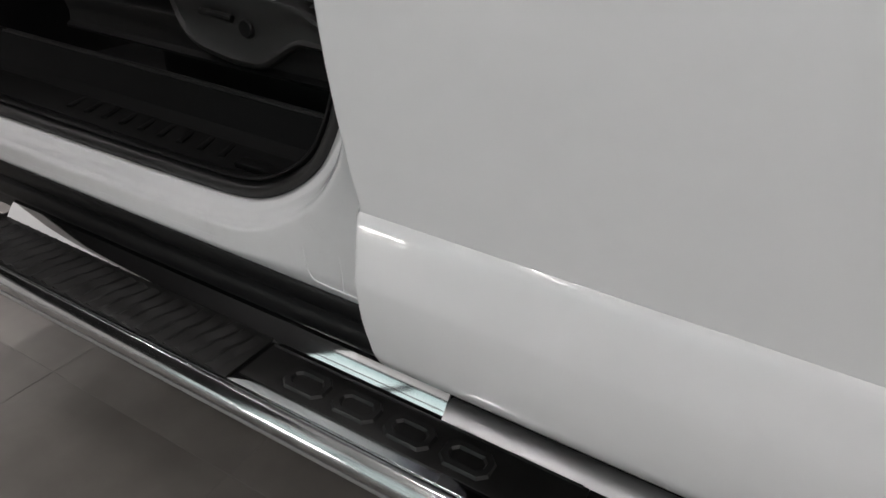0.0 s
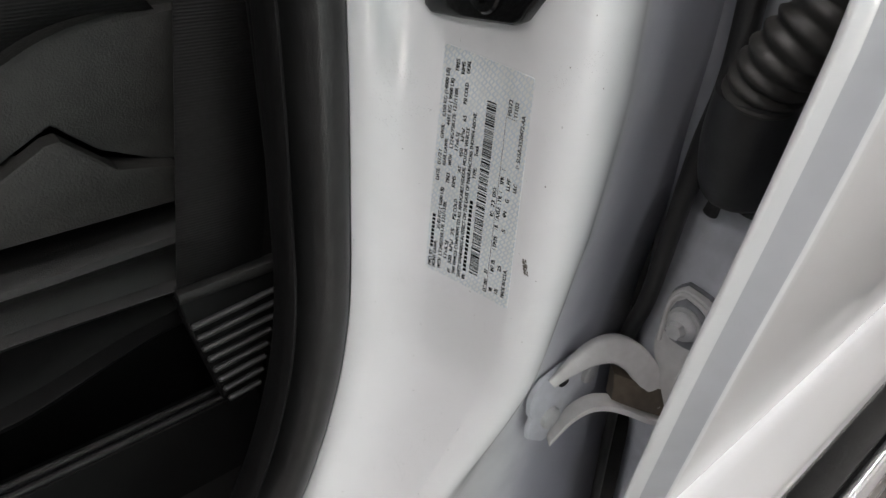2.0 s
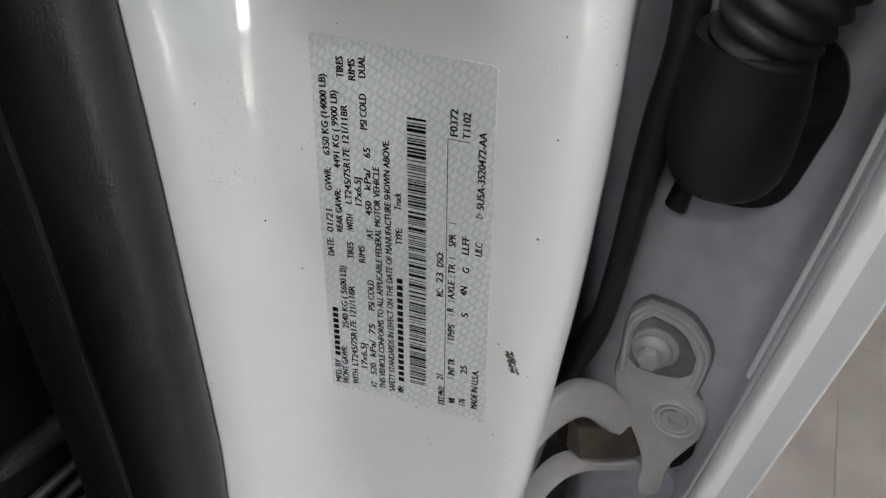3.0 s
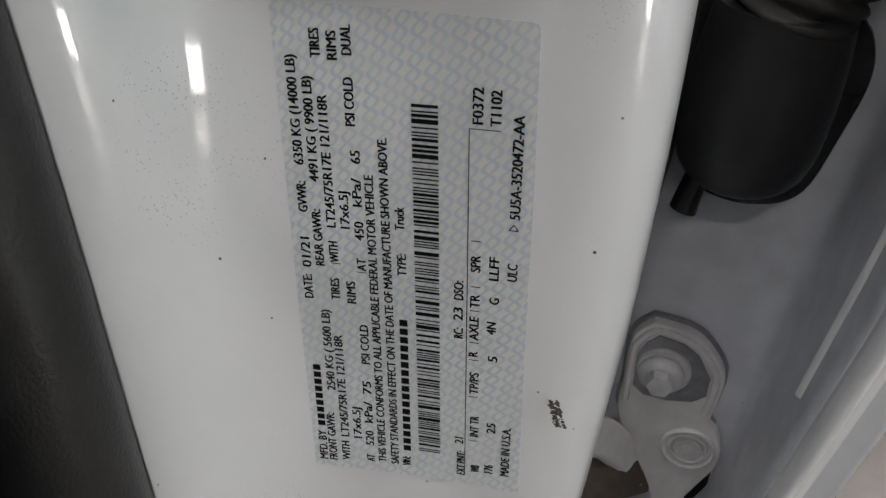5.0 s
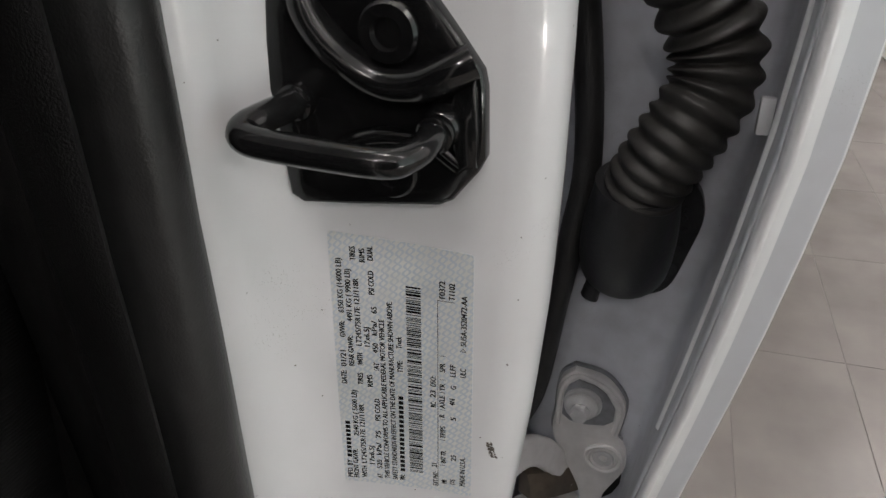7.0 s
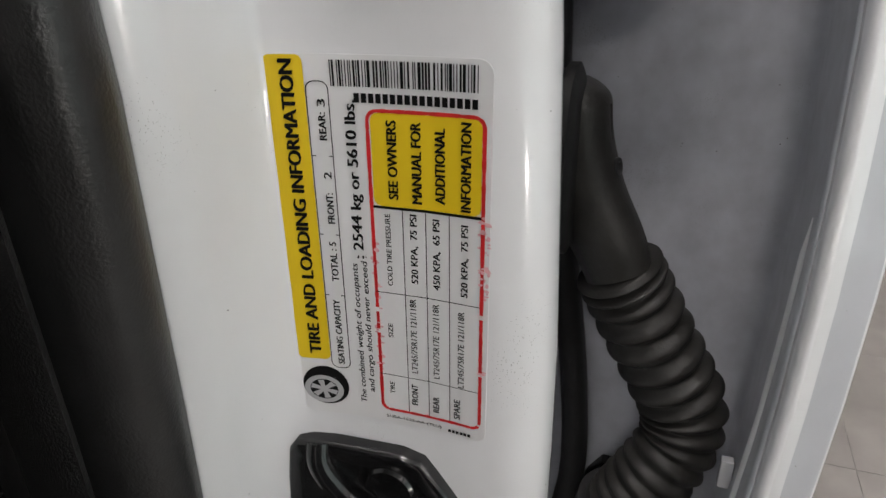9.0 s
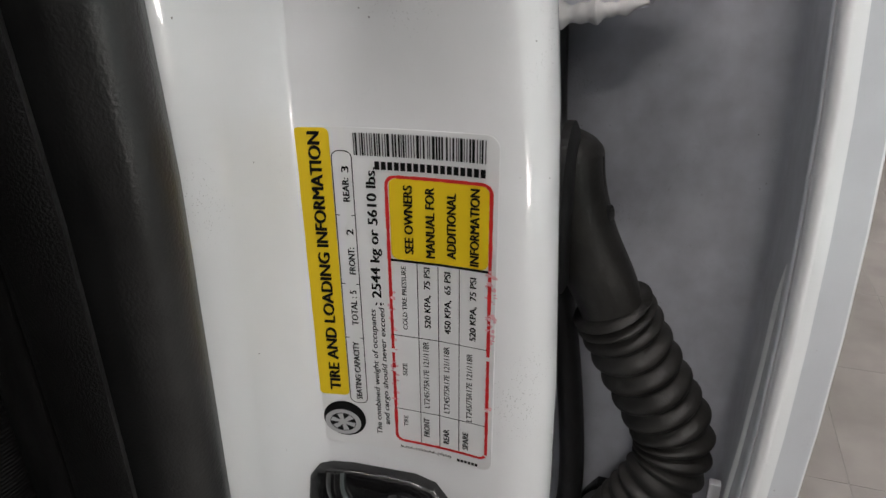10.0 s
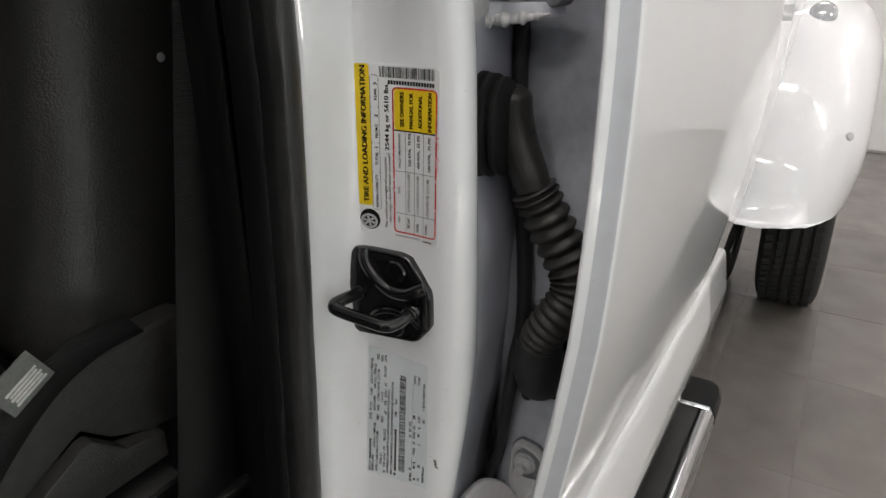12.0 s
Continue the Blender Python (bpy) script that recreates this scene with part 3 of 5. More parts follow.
def door_panel(inner=False):
    rows = []
    for z in [0.527, 0.529, 0.533, 0.540, 0.552, 0.57, 0.585, 0.6, 0.617, 0.64, 0.67, 0.685, 0.695, 0.70, 0.705, 0.715, 0.73, 0.75, 0.77, 0.782, 0.790, 0.7940, 0.7965, 0.7975, 0.7982, 0.7992, 0.803, 0.81, 0.82, 0.84] + [0.86 + 0.04 * k for k in range(17)]:
        y, e = skin_y(z), edge_x(z)
        row = [Vector((x, y, z)) for x in (1.10, 0.9, 0.7, 0.5, 0.35, 0.2, 0.12, e + 0.012, e + 0.005)]
        row += [Vector((e + dx, y + dy, z)) for dx, dy in ((0.0015, 0.0003), (0.0002, 0.0014), (-0.0006, 0.0034), (-0.0070, 0.0130), (-0.0092, 0.0161), (-0.0112, 0.0174), (-0.0122, 0.0186), (-0.0120, 0.0202), (-0.0104, 0.0213), (-0.0080, 0.0218), (-0.0040, 0.0222))]
        if inner:
            s = 0.025 * (1 - smooth(0.70, 0.86, z)) + 0.13 * min(0.35, max(0.0, z - 1.05))
            c = 0.004 + max(0, y + 0.06) + 0.05 * min(0.35, max(0.0, z - 1.05))
            row = [Vector((e - 0.0050, y + 0.0216, z)), Vector((e + 0.006, y + 0.0203, z)), Vector((0.0665, y + 0.0190, z)), Vector((0.088, y + 0.0172, z)), Vector((0.116 + s, y + 0.0140, z)), Vector((0.125 + s, y + 0.0150, z)), Vector((0.1295 + s, y + 0.019, z)), Vector((0.131 + s, y + 0.026, z)),
                   Vector((0.131 + s, c, z)), Vector((0.137 + s, c + 0.008, z)), Vector((0.16 + s, c + 0.026, z))]
        rows.append(row)
    return sheet(rows)


door.data.materials.clear()
outer = door_panel()
bmesh.ops.recalc_face_normals(outer, faces=outer.faces)
outer.to_mesh(door.data)
outer.free()
door.data.materials.append(PAINT)
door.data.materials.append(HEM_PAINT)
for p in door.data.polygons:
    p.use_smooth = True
    # greyer paint between the folded edge's two rounded rims dims it by colour
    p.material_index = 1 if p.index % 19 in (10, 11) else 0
door.data.set_sharp_from_angle(angle=radians(50))
shell(door, 0.0012)
shell(part("end_panel", door_panel(True), GAP_PAINT, door, "bluish grey painted door end", 50), 0.0012)


def seal_strip():
    """A bulb on a flat foot that stands off the body side in the gap."""
    pts = curve([(0.172, 0.021, 1.50), (0.152, 0.012, 1.285), (0.141, 0.0035, 1.20), (0.129, -0.0095, 1.12), (0.120, -0.0150, 1.06), (0.116, -0.0105, 1.02), (0.115, -0.0055, 0.98), (0.117, -0.0005, 0.94), (0.121, 0.0065, 0.90), (0.131, 0.020, 0.86), (0.156, 0.036, 0.80), (0.178, 0.047, 0.74), (0.188, 0.053, 0.66), (0.194, 0.056, 0.58)], 5)
    bm = rod(pts, lambda t: 0.0072 - 0.0014 * smooth(0.38, 0.52, t), 12)
    capped([[p + Vector(q) for q in ((0.0, -0.002, 0), (0.0, 0.002, 0), (0.022, 0.009, 0), (0.022, 0.006, 0))] for p in pts], bm)
    return bm


def pinch_flange():
    """The thin folded flange that starts part way down the door edge."""
    zs = np.linspace(0.94, 1.238, 22)
    pts = [(0.0675, skin_y(z) + 0.0202, z) for z in zs]
    return rod(pts, lambda t: 0.0019 * math.sqrt(max(0.05, min(1.0, (1 - t) * 18))), 10, 0.8)


part("pinch_flange", pinch_flange(), PAINT, door, "thin white folded door flange")
part("edge_tab", box((0.005, 0.006, 0.016), (0.092, skin_y(1.10) + 0.0215, 1.098), 0.0012, 2), PAINT, door, "small white tab on the door edge")
part("frame_rail", box((2.5, 0.20, 0.16), (0.0, 0.21, 0.44), 0.02), CLAD, truck, "black frame below the cab")
part("rear_door_seal", seal_strip(), RUBBER, truck, "black rubber seal in the gap before the rear door")


# ---------------- cab shell, bed and rear fender ----------------
# roof and cab walls lie out of view; they keep the interior dark
part("roof", box((2.7, 1.86, 0.05), (-0.18, 0.97, 2.0), 0.02), PAINT, truck)
part("cab_back_wall", box((0.05, 1.86, 1.5), (1.14, 0.97, 1.25), 0.015), PAINT, truck)
part("cab_far_side", box((2.5, 0.05, 1.45), (-0.1, 1.93, 1.27), 0.015), TRIM, truck)


def front_door():
    """The front door, swung wide open at its hinges ahead of the opening."""
    rows = []
    for s in np.linspace(0, 1.06, 9):
        rows.append([Vector((s, y, z)) for y, z in ((0.02, 0.53), (-0.03, 0.56), (-0.045, 0.70), (-0.03, 0.80), (-0.05, 1.0), (-0.055, 1.25), (-0.045, 1.45), (-0.01, 1.50), (0.10, 1.50), (0.12, 1.2), (0.12, 0.8), (0.09, 0.55))])
    bm = capped(rows)
    bmesh.ops.transform(bm, matrix=pose(-1.27, -0.06, 0, 0, 0, -70), verts=list(bm.verts))
    return bm


# out of view; placed to shade the floor beside the truck
part("front_door", front_door(), PAINT, truck, "white front door swung wide open", 50)
inner = box((1.02, 0.035, 0.96), (0.54, 0.136, 1.01), 0.015, 3)
bmesh.ops.transform(inner, matrix=pose(-1.27, -0.06, 0, 0, 0, -70), verts=list(inner.verts))
part("front_door_trim", inner, TRIM, truck, "black moulded inner panel of the open door")
glass = box((0.86, 0.006, 0.44), (0.56, 0.035, 1.72), 0.002)
bmesh.ops.transform(glass, matrix=pose(-1.27, -0.06, 0, 0, 0, -70), verts=list(glass.verts))
part("front_door_glass", glass, DARK_GLASS, truck, "dark tinted front door glass").visible_shadow = False
# unseen, carried up to the roof to shut out light
part("firewall", box((0.05, 1.8, 1.4), (-1.42, 0.98, 1.28), 0.015), TRIM, truck)
# unseen opaque pane that closes the cab against light
part("rear_door_glass", box((0.95, 0.006, 0.46), (0.64, 0.0, 1.73), 0.002), DARK_GLASS, truck, "dark tinted rear door glass")
part("cab_floor", box((2.4, 1.78, 0.06), (-0.1, 1.02, 0.60), 0.01), CARPET, truck, "black carpeted cab floor")


def bedside():
    rows = []
    for x in (1.22, 1.225, 1.24, 1.5, 1.9, 2.4, 3.0, 3.6, 3.9):
        k = 0.02 if x < 1.223 else (0.006 if x < 1.23 else 0.0)
        rows.append([Vector((x, y + k + 0.045, z)) for y, z in ((0.02, 0.56), (-0.03, 0.58), (-0.055, 0.66), (-0.066, 0.78), (-0.082, 0.95), (-0.09, 1.15), (-0.085, 1.35), (-0.07, 1.44), (-0.03, 1.46), (0.03, 1.46))])
    return sheet(rows)


shell(part("bed_side", bedside(), PAINT, truck, "white pickup bed side"), 0.002)
part("bed_front", box((0.04, 1.82, 0.62), (1.26, 0.95, 1.14), 0.01), PAINT, truck)
part("bed_floor", box((2.6, 1.82, 0.05), (2.56, 0.95, 0.86), 0.01), CLAD, truck)
part("bed_far_side", box((2.66, 0.06, 0.80), (2.56, 1.90, 1.05), 0.02), PAINT, truck)
part("tailgate", box((0.06, 1.82, 0.62), (3.87, 0.95, 1.14), 0.02), PAINT, truck)

WX, WZ = 2.76, 0.395


def fender():
    prof = [(0.47, 0.05), (0.47, -0.20), (0.475, -0.285), (0.49, -0.306), (0.52, -0.318)]
    for k in range(14):
        a = radians(90 * k / 13)
        prof.append((0.58 + 0.322 * math.sin(a) ** 0.86, -0.02 - 0.303 * math.cos(a) ** 0.86))
    prof += [(0.903, 0.01), (0.903, 0.03)]
    rows = []
    for k in range(41):
        a = radians(-12 + 204 * k / 40)
        squash = 1.0 + 0.10 * abs(math.cos(a)) ** 3
        row = []
        for r, y in prof:
            q = r * squash if r > 0.5 else r
            row.append(Vector((WX - q * math.cos(a), y * (1 - 0.16 * (1 - smooth(0.1, 0.65, math.sin(a)))), WZ + 0.02 + max(q * math.sin(a), 0.215 + 0.10 * max(0, (0.5 - (r - 0.47)) - 0.3) if math.sin(a) < 0.3 else -9))))
        rows.append(row)
    return sheet(rows)


shell(part("rear_fender", fender(), PAINT, truck, "wide flared glossy white dual-wheel fender", 60), 0.003)
part("marker_lamp", lathe([(0.001, 0.024), (0.030, 0.021), (0.048, 0.012), (0.055, 0.0), (0.055, -0.03)], pose(2.365, -0.105, 1.228, 0, -38, 0) @ Matrix.Diagonal((1.0, 0.85, 1.0, 1.0)), 28), LENS, truck, "oval clear fender marker lamp")

m = Matrix.Translation((2.0, -0.262, 0.891)) @ Vector((-0.62, -0.68, 0.4)).to_track_quat("Z", "Y").to_matrix().to_4x4()
part("fender_fastener", lathe([(0.013, -0.004), (0.013, 0.002), (0.011, 0.004), (0.003, 0.0045)], m, 20), BOLT, truck, "small grey fastener in the fender")


def wheel(y, name_label):
    root = new("wheel")
    root.parent = truck
    root.location = (WX, y, WZ)
    if name_label:
        root["label"] = name_label
    m = pose(0, 0, 0, 90, 0, 0)
    prof = [(0.225, 0.10), (0.245, 0.118), (0.30, 0.124), (0.345, 0.119), (0.372, 0.108), (0.385, 0.092)]
    for g in (0.060, 0.022, -0.022, -0.060):
        prof += [(0.391, g + 0.008), (0.381, g + 0.0045), (0.381, g - 0.0045), (0.391, g - 0.008)]
    prof += [(0.385, -0.092), (0.372, -0.108), (0.345, -0.119), (0.30, -0.124), (0.245, -0.118), (0.225, -0.10)]
    bm = lathe(prof, m, 96)
    for k in range(72):
        a = 2 * math.pi * k / 72
        for w in (-0.083, -0.041, 0.0, 0.041, 0.083):
            box((0.004, 0.026, 0.020), (0, 0, 0), m=Matrix.Rotation(a + w * 1.2, 4, "Y") @ pose(0.3915, w, 0, 12, 0, 0), bm=bm)
    part("tyre", bm, TYRE, root, "", 30)
    part("rim", lathe([(0.02, -0.02), (0.06, -0.025), (0.12, 0.03), (0.19, 0.05), (0.215, 0.09), (0.228, 0.105), (0.228, -0.105), (0.2, -0.09), (0.02, -0.06)], m, 40), STEEL, root)
    return root


wheel(-0.158, "black all-terrain dual rear tyre on the tiles")
wheel(0.20, "")


# ---------------- running board ----------------
def bar_rows(profile, xs):
    return capped([[Vector((x, y, z)) for y, z in profile] for x in xs])


board = part("running_board", bar_rows(((-0.090, 0.390), (-0.100, 0.378), (-0.101, 0.360), (-0.086, 0.345), (0.06, 0.345), (0.078, 0.36), (0.078, 0.385), (0.066, 0.392)), np.linspace(-1.05, 1.085, 10)), CLAD, truck, "black running board with chrome edges and ribbed tread", 40)
part("end_cap", capped([[Vector((x, y * f, 0.366 + (z - 0.366) * f)) for y, z in ((-0.098, 0.392), (-0.106, 0.378), (-0.106, 0.356), (-0.086, 0.340), (0.05, 0.340), (0.07, 0.36), (0.07, 0.392))] for x, f in ((1.085, 1.0), (1.16, 1.0), (1.20, 0.93), (1.225, 0.75), (1.235, 0.5))]), CLAD, board, "black plastic end cap")
part("outer_chrome_bar", bar_rows(((-0.074, 0.3965), (-0.081, 0.3985), (-0.089, 0.3960), (-0.097, 0.3895), (-0.1030, 0.380), (-0.1055, 0.369), (-0.1045, 0.360), (-0.0985, 0.3545), (-0.0920, 0.3560), (-0.0900, 0.388), (-0.074, 0.391)), np.linspace(-1.05, 1.085, 14)), BAR_CHROME, board, "satin chrome outer edge", 70)
part("bar_shadow_lip", bar_rows(((-0.1035, 0.3575), (-0.1050, 0.352), (-0.1020, 0.347), (-0.088, 0.345), (-0.088, 0.355)), np.linspace(-1.05, 1.085, 10)), STEEL, board, "grey lower lip of the edge bar", 60)
part("inner_chrome_strip", bar_rows(((0.043, 0.386), (0.0462, 0.3935), (0.0560, 0.4065), (0.0655, 0.4192), (0.0720, 0.4262), (0.0800, 0.4290), (0.086, 0.4290), (0.088, 0.393), (0.045, 0.385)), np.linspace(-1.02, 0.146, 8)), CHROME, board, "polished chrome inner strip", 20)
part("inner_grey_strip", bar_rows(((0.0350, 0.386), (0.0380, 0.3930), (0.0460, 0.4015), (0.0560, 0.4100), (0.0660, 0.4150), (0.0740, 0.4160), (0.079, 0.4150), (0.081, 0.391), (0.036, 0.385)), (0.148, 0.6, 1.075)), STEEL, board, "satin grey inner strip", 20)
part("chrome_wedge", plate([(-0.208, -0.0735), (-0.175, -0.060), (-0.150, -0.0555), (-0.08, -0.0530), (0.34, -0.0530), (0.39, -0.060), (0.42, -0.0735)], 0.0055, 0.0015, pose(0, 0, 0.3935)), CHROME, board, "chrome plate beside the tread")
part("chrome_end_bar", box((0.018, 0.104, 0.006), (1.076, -0.040, 0.397), 0.002), CHROME, board, "bright rear end bar")
part("tread_pad", box((0.838, 0.125, 0.006), (-0.629, -0.0105, 0.3945), 0.002), TREAD, board, "ribbed black rubber tread")


def tread_rib():
    """One wavering moulded rib with a sloping face on one side."""
    rows = []
    for y in np.linspace(-0.066, 0.040, 9):
        x = 0.22 * y + 0.0022 * math.sin(95 * y) + 0.0015 * math.sin(210 * y + 1)
        rows.append([Vector((x + dx, y, dz)) for dx, dz in ((-0.0125, 0.0), (-0.0112, 0.0042), (-0.0085, 0.0060), (0.0035, 0.0030), (0.0095, 0.0004), (0.0115, 0.0))])
    return capped(rows)


rib = part("tread_rib", tread_rib(), TREAD, board)
for k in range(24):
    ob = rib if k == 0 else new("tread_rib", rib.data)
    ob.parent = board
    ob.matrix_basis = pose(-1.03 + 0.0345 * k, -0.004, 0.3972, 0, 0, 3.0 * math.sin(k * 1.7))
part("name_panel", box((0.60, 0.092, 0.006), (0.100, -0.006, 0.3945), 0.003), TREAD, board, "smooth black raised-logo panel")
part("panel_rim", rod([(-0.196, 0.036, 0.3975), (-0.150, 0.036, 0.3978), (0.10, 0.037, 0.3978), (0.39, 0.037, 0.3975)], 0.0024, 8), TREAD, board)


def raised_shape(wide, deep, t, high):
    """A hollow raised block with sloping flanks in place of one of the maker's letters."""
    bm = bmesh.new()
    rows = []
    for inset, z in ((0.0, 0.0), (0.0028, high), (t - 0.0028, high), (t, 0.0005)):
        c = 0.014 - inset * 0.4
        a, b = wide / 2 - inset, deep / 2 - inset
        rows.append([Vector((x, y, z)) for x, y in ((a - c, b), (a, b - c), (a, -b + c), (a - c, -b), (-a + c, -b), (-a, -b + c), (-a, b - c), (-a + c, b))])
    return sheet(rows, bm, True)


# four raised plain shapes in place of the maker's letters
for k in range(4):
    shape = part("raised_shape", raised_shape(0.086, 0.056, 0.0150, 0.0060), NAME, board, "", 30)
    shape.location = (-0.083 + 0.1020 * k, -0.010, 0.3974)
part("plain_tread", box((0.67, 0.108, 0.005), (0.735, -0.014, 0.3942), 0.002), TREAD, board)


# ---------------- hinges ----------------
def bolt_head(root, at, axis, r, label=""):
    """A flanged hexagon bolt with a soft shoulder."""
    m = Matrix.Translation(at) @ Vector(axis).to_track_quat("Z", "Y").to_matrix().to_4x4()
    bm = lathe([(r, -0.001), (r, 0.0012), (r * 0.95, 0.0022), (r * 0.80, 0.0032), (r * 0.66, 0.0042), (r * 0.62, 0.0050)], m, 28)
    lathe([(r * 0.60, 0.004), (r * 0.60, 0.0085), (r * 0.54, 0.0098), (r * 0.30, 0.0102)], m, 6, bm)
    part("bolt", bm, BOLT, root, label)


def lower_hinge():
    # leaf on the end of the rear door: a dished upper eye, a flat lower eye and a tongue
    fm = Matrix(((0, 0, -1, 0.1275), (1, 0, 0, 0), (0, 1, 0, 0), (0, 0, 0, 1)))
    outline = [(p.x, p.z) for p in curve([(-0.017, 0, 0.9235), (-0.0095, 0, 0.916), (-0.007, 0, 0.904), (-0.0065, 0, 0.888), (-0.005, 0, 0.875), (-0.0075, 0, 0.863), (-0.015, 0, 0.846), (-0.024, 0, 0.826), (-0.0275, 0, 0.811), (-0.0275, 0, 0.792),
                                          (-0.0385, 0, 0.796), (-0.0405, 0, 0.818), (-0.046, 0, 0.832), (-0.0525, 0, 0.846), (-0.0535, 0, 0.858), (-0.0500, 0, 0.868), (-0.0465, 0, 0.8735), (-0.0480, 0, 0.884), (-0.0490, 0, 0.901), (-0.0405, 0, 0.915), (-0.0315, 0, 0.921), (-0.017, 0, 0.9235)], 3)][:-1]
    root = part("door_hinge", plate(outline, 0.0065, 0.0016, fm), HINGE, truck, "lower pale painted steel door hinge")
    # the dish is greyed to paint in its shade; a grey plate edges the leaf
    dish = [(-0.0110, 0.888), (-0.0115, 0.905), (-0.0145, 0.9125), (-0.020, 0.9175), (-0.030, 0.9150), (-0.0370, 0.910), (-0.0432, 0.899), (-0.0428, 0.889), (-0.0375, 0.8845), (-0.026, 0.8825), (-0.016, 0.8835)]
    part("dish", plate(dish, 0.0012, 0.0003, Matrix(((0, 0, -1, 0.1213), (1, 0, 0, 0), (0, 1, 0, 0), (0, 0, 0, 1)))), DARK_GREY, root, "dark grey dish round the bolt")
    edge = [(-0.0275 + (u + 0.0275) * 1.06, 0.893 + (v - 0.893) * 1.045) for u, v in outline if v > 0.868]
    part("back_edge", plate(edge, 0.0030, 0.0006, Matrix(((0, 0, -1, 0.1292), (1, 0, 0, 0), (0, 1, 0, 0), (0, 0, 0, 1)))), DARK_GREY, root, "grey edge behind the leaf")
    # raised rim of the dished upper eye
    rim = [(0.1205, q[0], q[1]) for q in ((-0.0085, 0.879), (-0.0095, 0.905), (-0.0125, 0.914), (-0.019, 0.920), (-0.030, 0.9175), (-0.0385, 0.912), (-0.0455, 0.900), (-0.0447, 0.886), (-0.0435, 0.879))]
    part("rim", rod(curve(rim, 4), 0.0017, 10), HINGE, root)
    part("washer", lathe([(0.0118, 0.0), (0.0118, 0.0018), (0.0110, 0.0026), (0.008, 0.0026)], Matrix(((0, 0, -1, 0.1208), (1, 0, 0, -0.0235), (0, 1, 0, 0.9000), (0, 0, 0, 1))), 30), BOLT, root)
    bolt_head(root, (0.1185, -0.0225, 0.8985), (-1, 0, 0), 0.0102, "grey hexagon bolt")
    # lower bolt sits in a round recess
    m = Matrix(((0, 0, -1, 0.1208), (1, 0, 0, -0.0390), (0, 1, 0, 0.8565), (0, 0, 0, 1)))
    part("recess_ring", lathe([(0.0122, 0.0), (0.0122, 0.0014), (0.0113, 0.0022), (0.0104, 0.0016), (0.0100, 0.0002), (0.0092, 0.0), (0.0088, 0.0012), (0.0080, 0.0018), (0.0072, 0.0010), (0.0066, -0.0010)], m, 32), HINGE, root)
    part("bolt", lathe([(0.0070, -0.0012), (0.0070, 0.0004), (0.0064, 0.0014), (0.0030, 0.0012), (0.0026, -0.0004), (0.0005, -0.0004)], m, 12), BOLT, root, "recessed grey bolt")
    part("pad", plate([(-0.041, 0.812), (-0.047, 0.818), (-0.054, 0.834), (-0.053, 0.843), (-0.044, 0.832)], 0.004, 0.001, Matrix(((0, 0, -1, 0.1310), (1, 0, 0, 0), (0, 1, 0, 0), (0, 0, 0, 1)))), CLAD, root, "black edge of a rubber pad")
    # swan-neck arm: a deep channel from the pillar leaf to the door leaf, greasy inside
    spine_pts = curve([(0.056, 0.0245, 0.852), (0.064, 0.0220, 0.858), (0.074, 0.0185, 0.865), (0.085, 0.0135, 0.871), (0.096, 0.0070, 0.872), (0.106, -0.0005, 0.865), (0.114, -0.0070, 0.853), (0.121, -0.0125, 0.840), (0.1268, -0.0195, 0.829)], 5)
    rows = []
    for i, p in enumerate(spine_pts):
        d = (spine_pts[min(i + 1, len(spine_pts) - 1)] - spine_pts[max(i - 1, 0)]).normalized()
        side = Vector((-0.45, -0.80, 0.25))
        side = (side - d * side.dot(d)).normalized()
        up = side.cross(d)
        if up.z < 0:
            up = -up
        f = 0.36 + 0.64 * smooth(0.0, 0.5, i / (len(spine_pts) - 1))
        rows.append([p + side * s * f + up * u * f for s, u in ((0.0005, 0.0105), (0.0030, 0.0098), (0.0040, 0.0080), (0.0040, -0.0060), (0.0030, -0.0085), (0.0, -0.0095), (-0.0045, -0.0085), (-0.0050, 0.0095), (-0.0030, 0.0105))])
    part("arm", capped(rows), HINGE, root, "bent steel arm", 50)
    web = curve([(0.0985, 0.0060, 0.841), (0.101, 0.0015, 0.840), (0.106, -0.0060, 0.838), (0.117, -0.0140, 0.832), (0.1265, -0.0220, 0.828)], 5)
    part("web", capped([[p + Vector(q) for q in ((0.004, 0.006, 0.012), (0.0, 0.0, 0.010), (-0.002, -0.003, 0.001), (-0.0015, -0.003, -0.011), (0.004, 0.006, -0.012))] for p in web]), GREASE, root, "greasy brown inside of the arm", 50)
    low = curve([(0.060, 0.0240, 0.799), (0.068, 0.0225, 0.806), (0.077, 0.0190, 0.816), (0.087, 0.0125, 0.824), (0.097, 0.0050, 0.8245), (0.107, -0.0040, 0.8205), (0.116, -0.0120, 0.8150), (0.1268, -0.0215, 0.8100)], 5)
    part("lower_flange", capped([[p + Vector(q) for q in ((0.0, 0.0, 0.0030), (-0.003, -0.0045, 0.0024), (-0.003, -0.0045, -0.0022), (0.004, 0.006, -0.0028), (0.004, 0.006, 0.0030))] for p in low]), HINGE, root, "", 50)
    # leaf bolted to the pillar side
    leaf = plate([(0.042, 0.850), (0.039, 0.842), (0.040, 0.832), (0.043, 0.826), (0.040, 0.819), (0.041, 0.809), (0.048, 0.803), (0.056, 0.797), (0.066, 0.797), (0.084, 0.806), (0.100, 0.812), (0.112, 0.815), (0.114, 0.850), (0.100, 0.860), (0.080, 0.861), (0.062, 0.858), (0.050, 0.856)], 0.004, 0.0012,
                 Matrix(((1, 0, 0, 0), (0, 0, -1, 0.0305), (0, 1, 0, 0), (0, 0, 0, 1))))
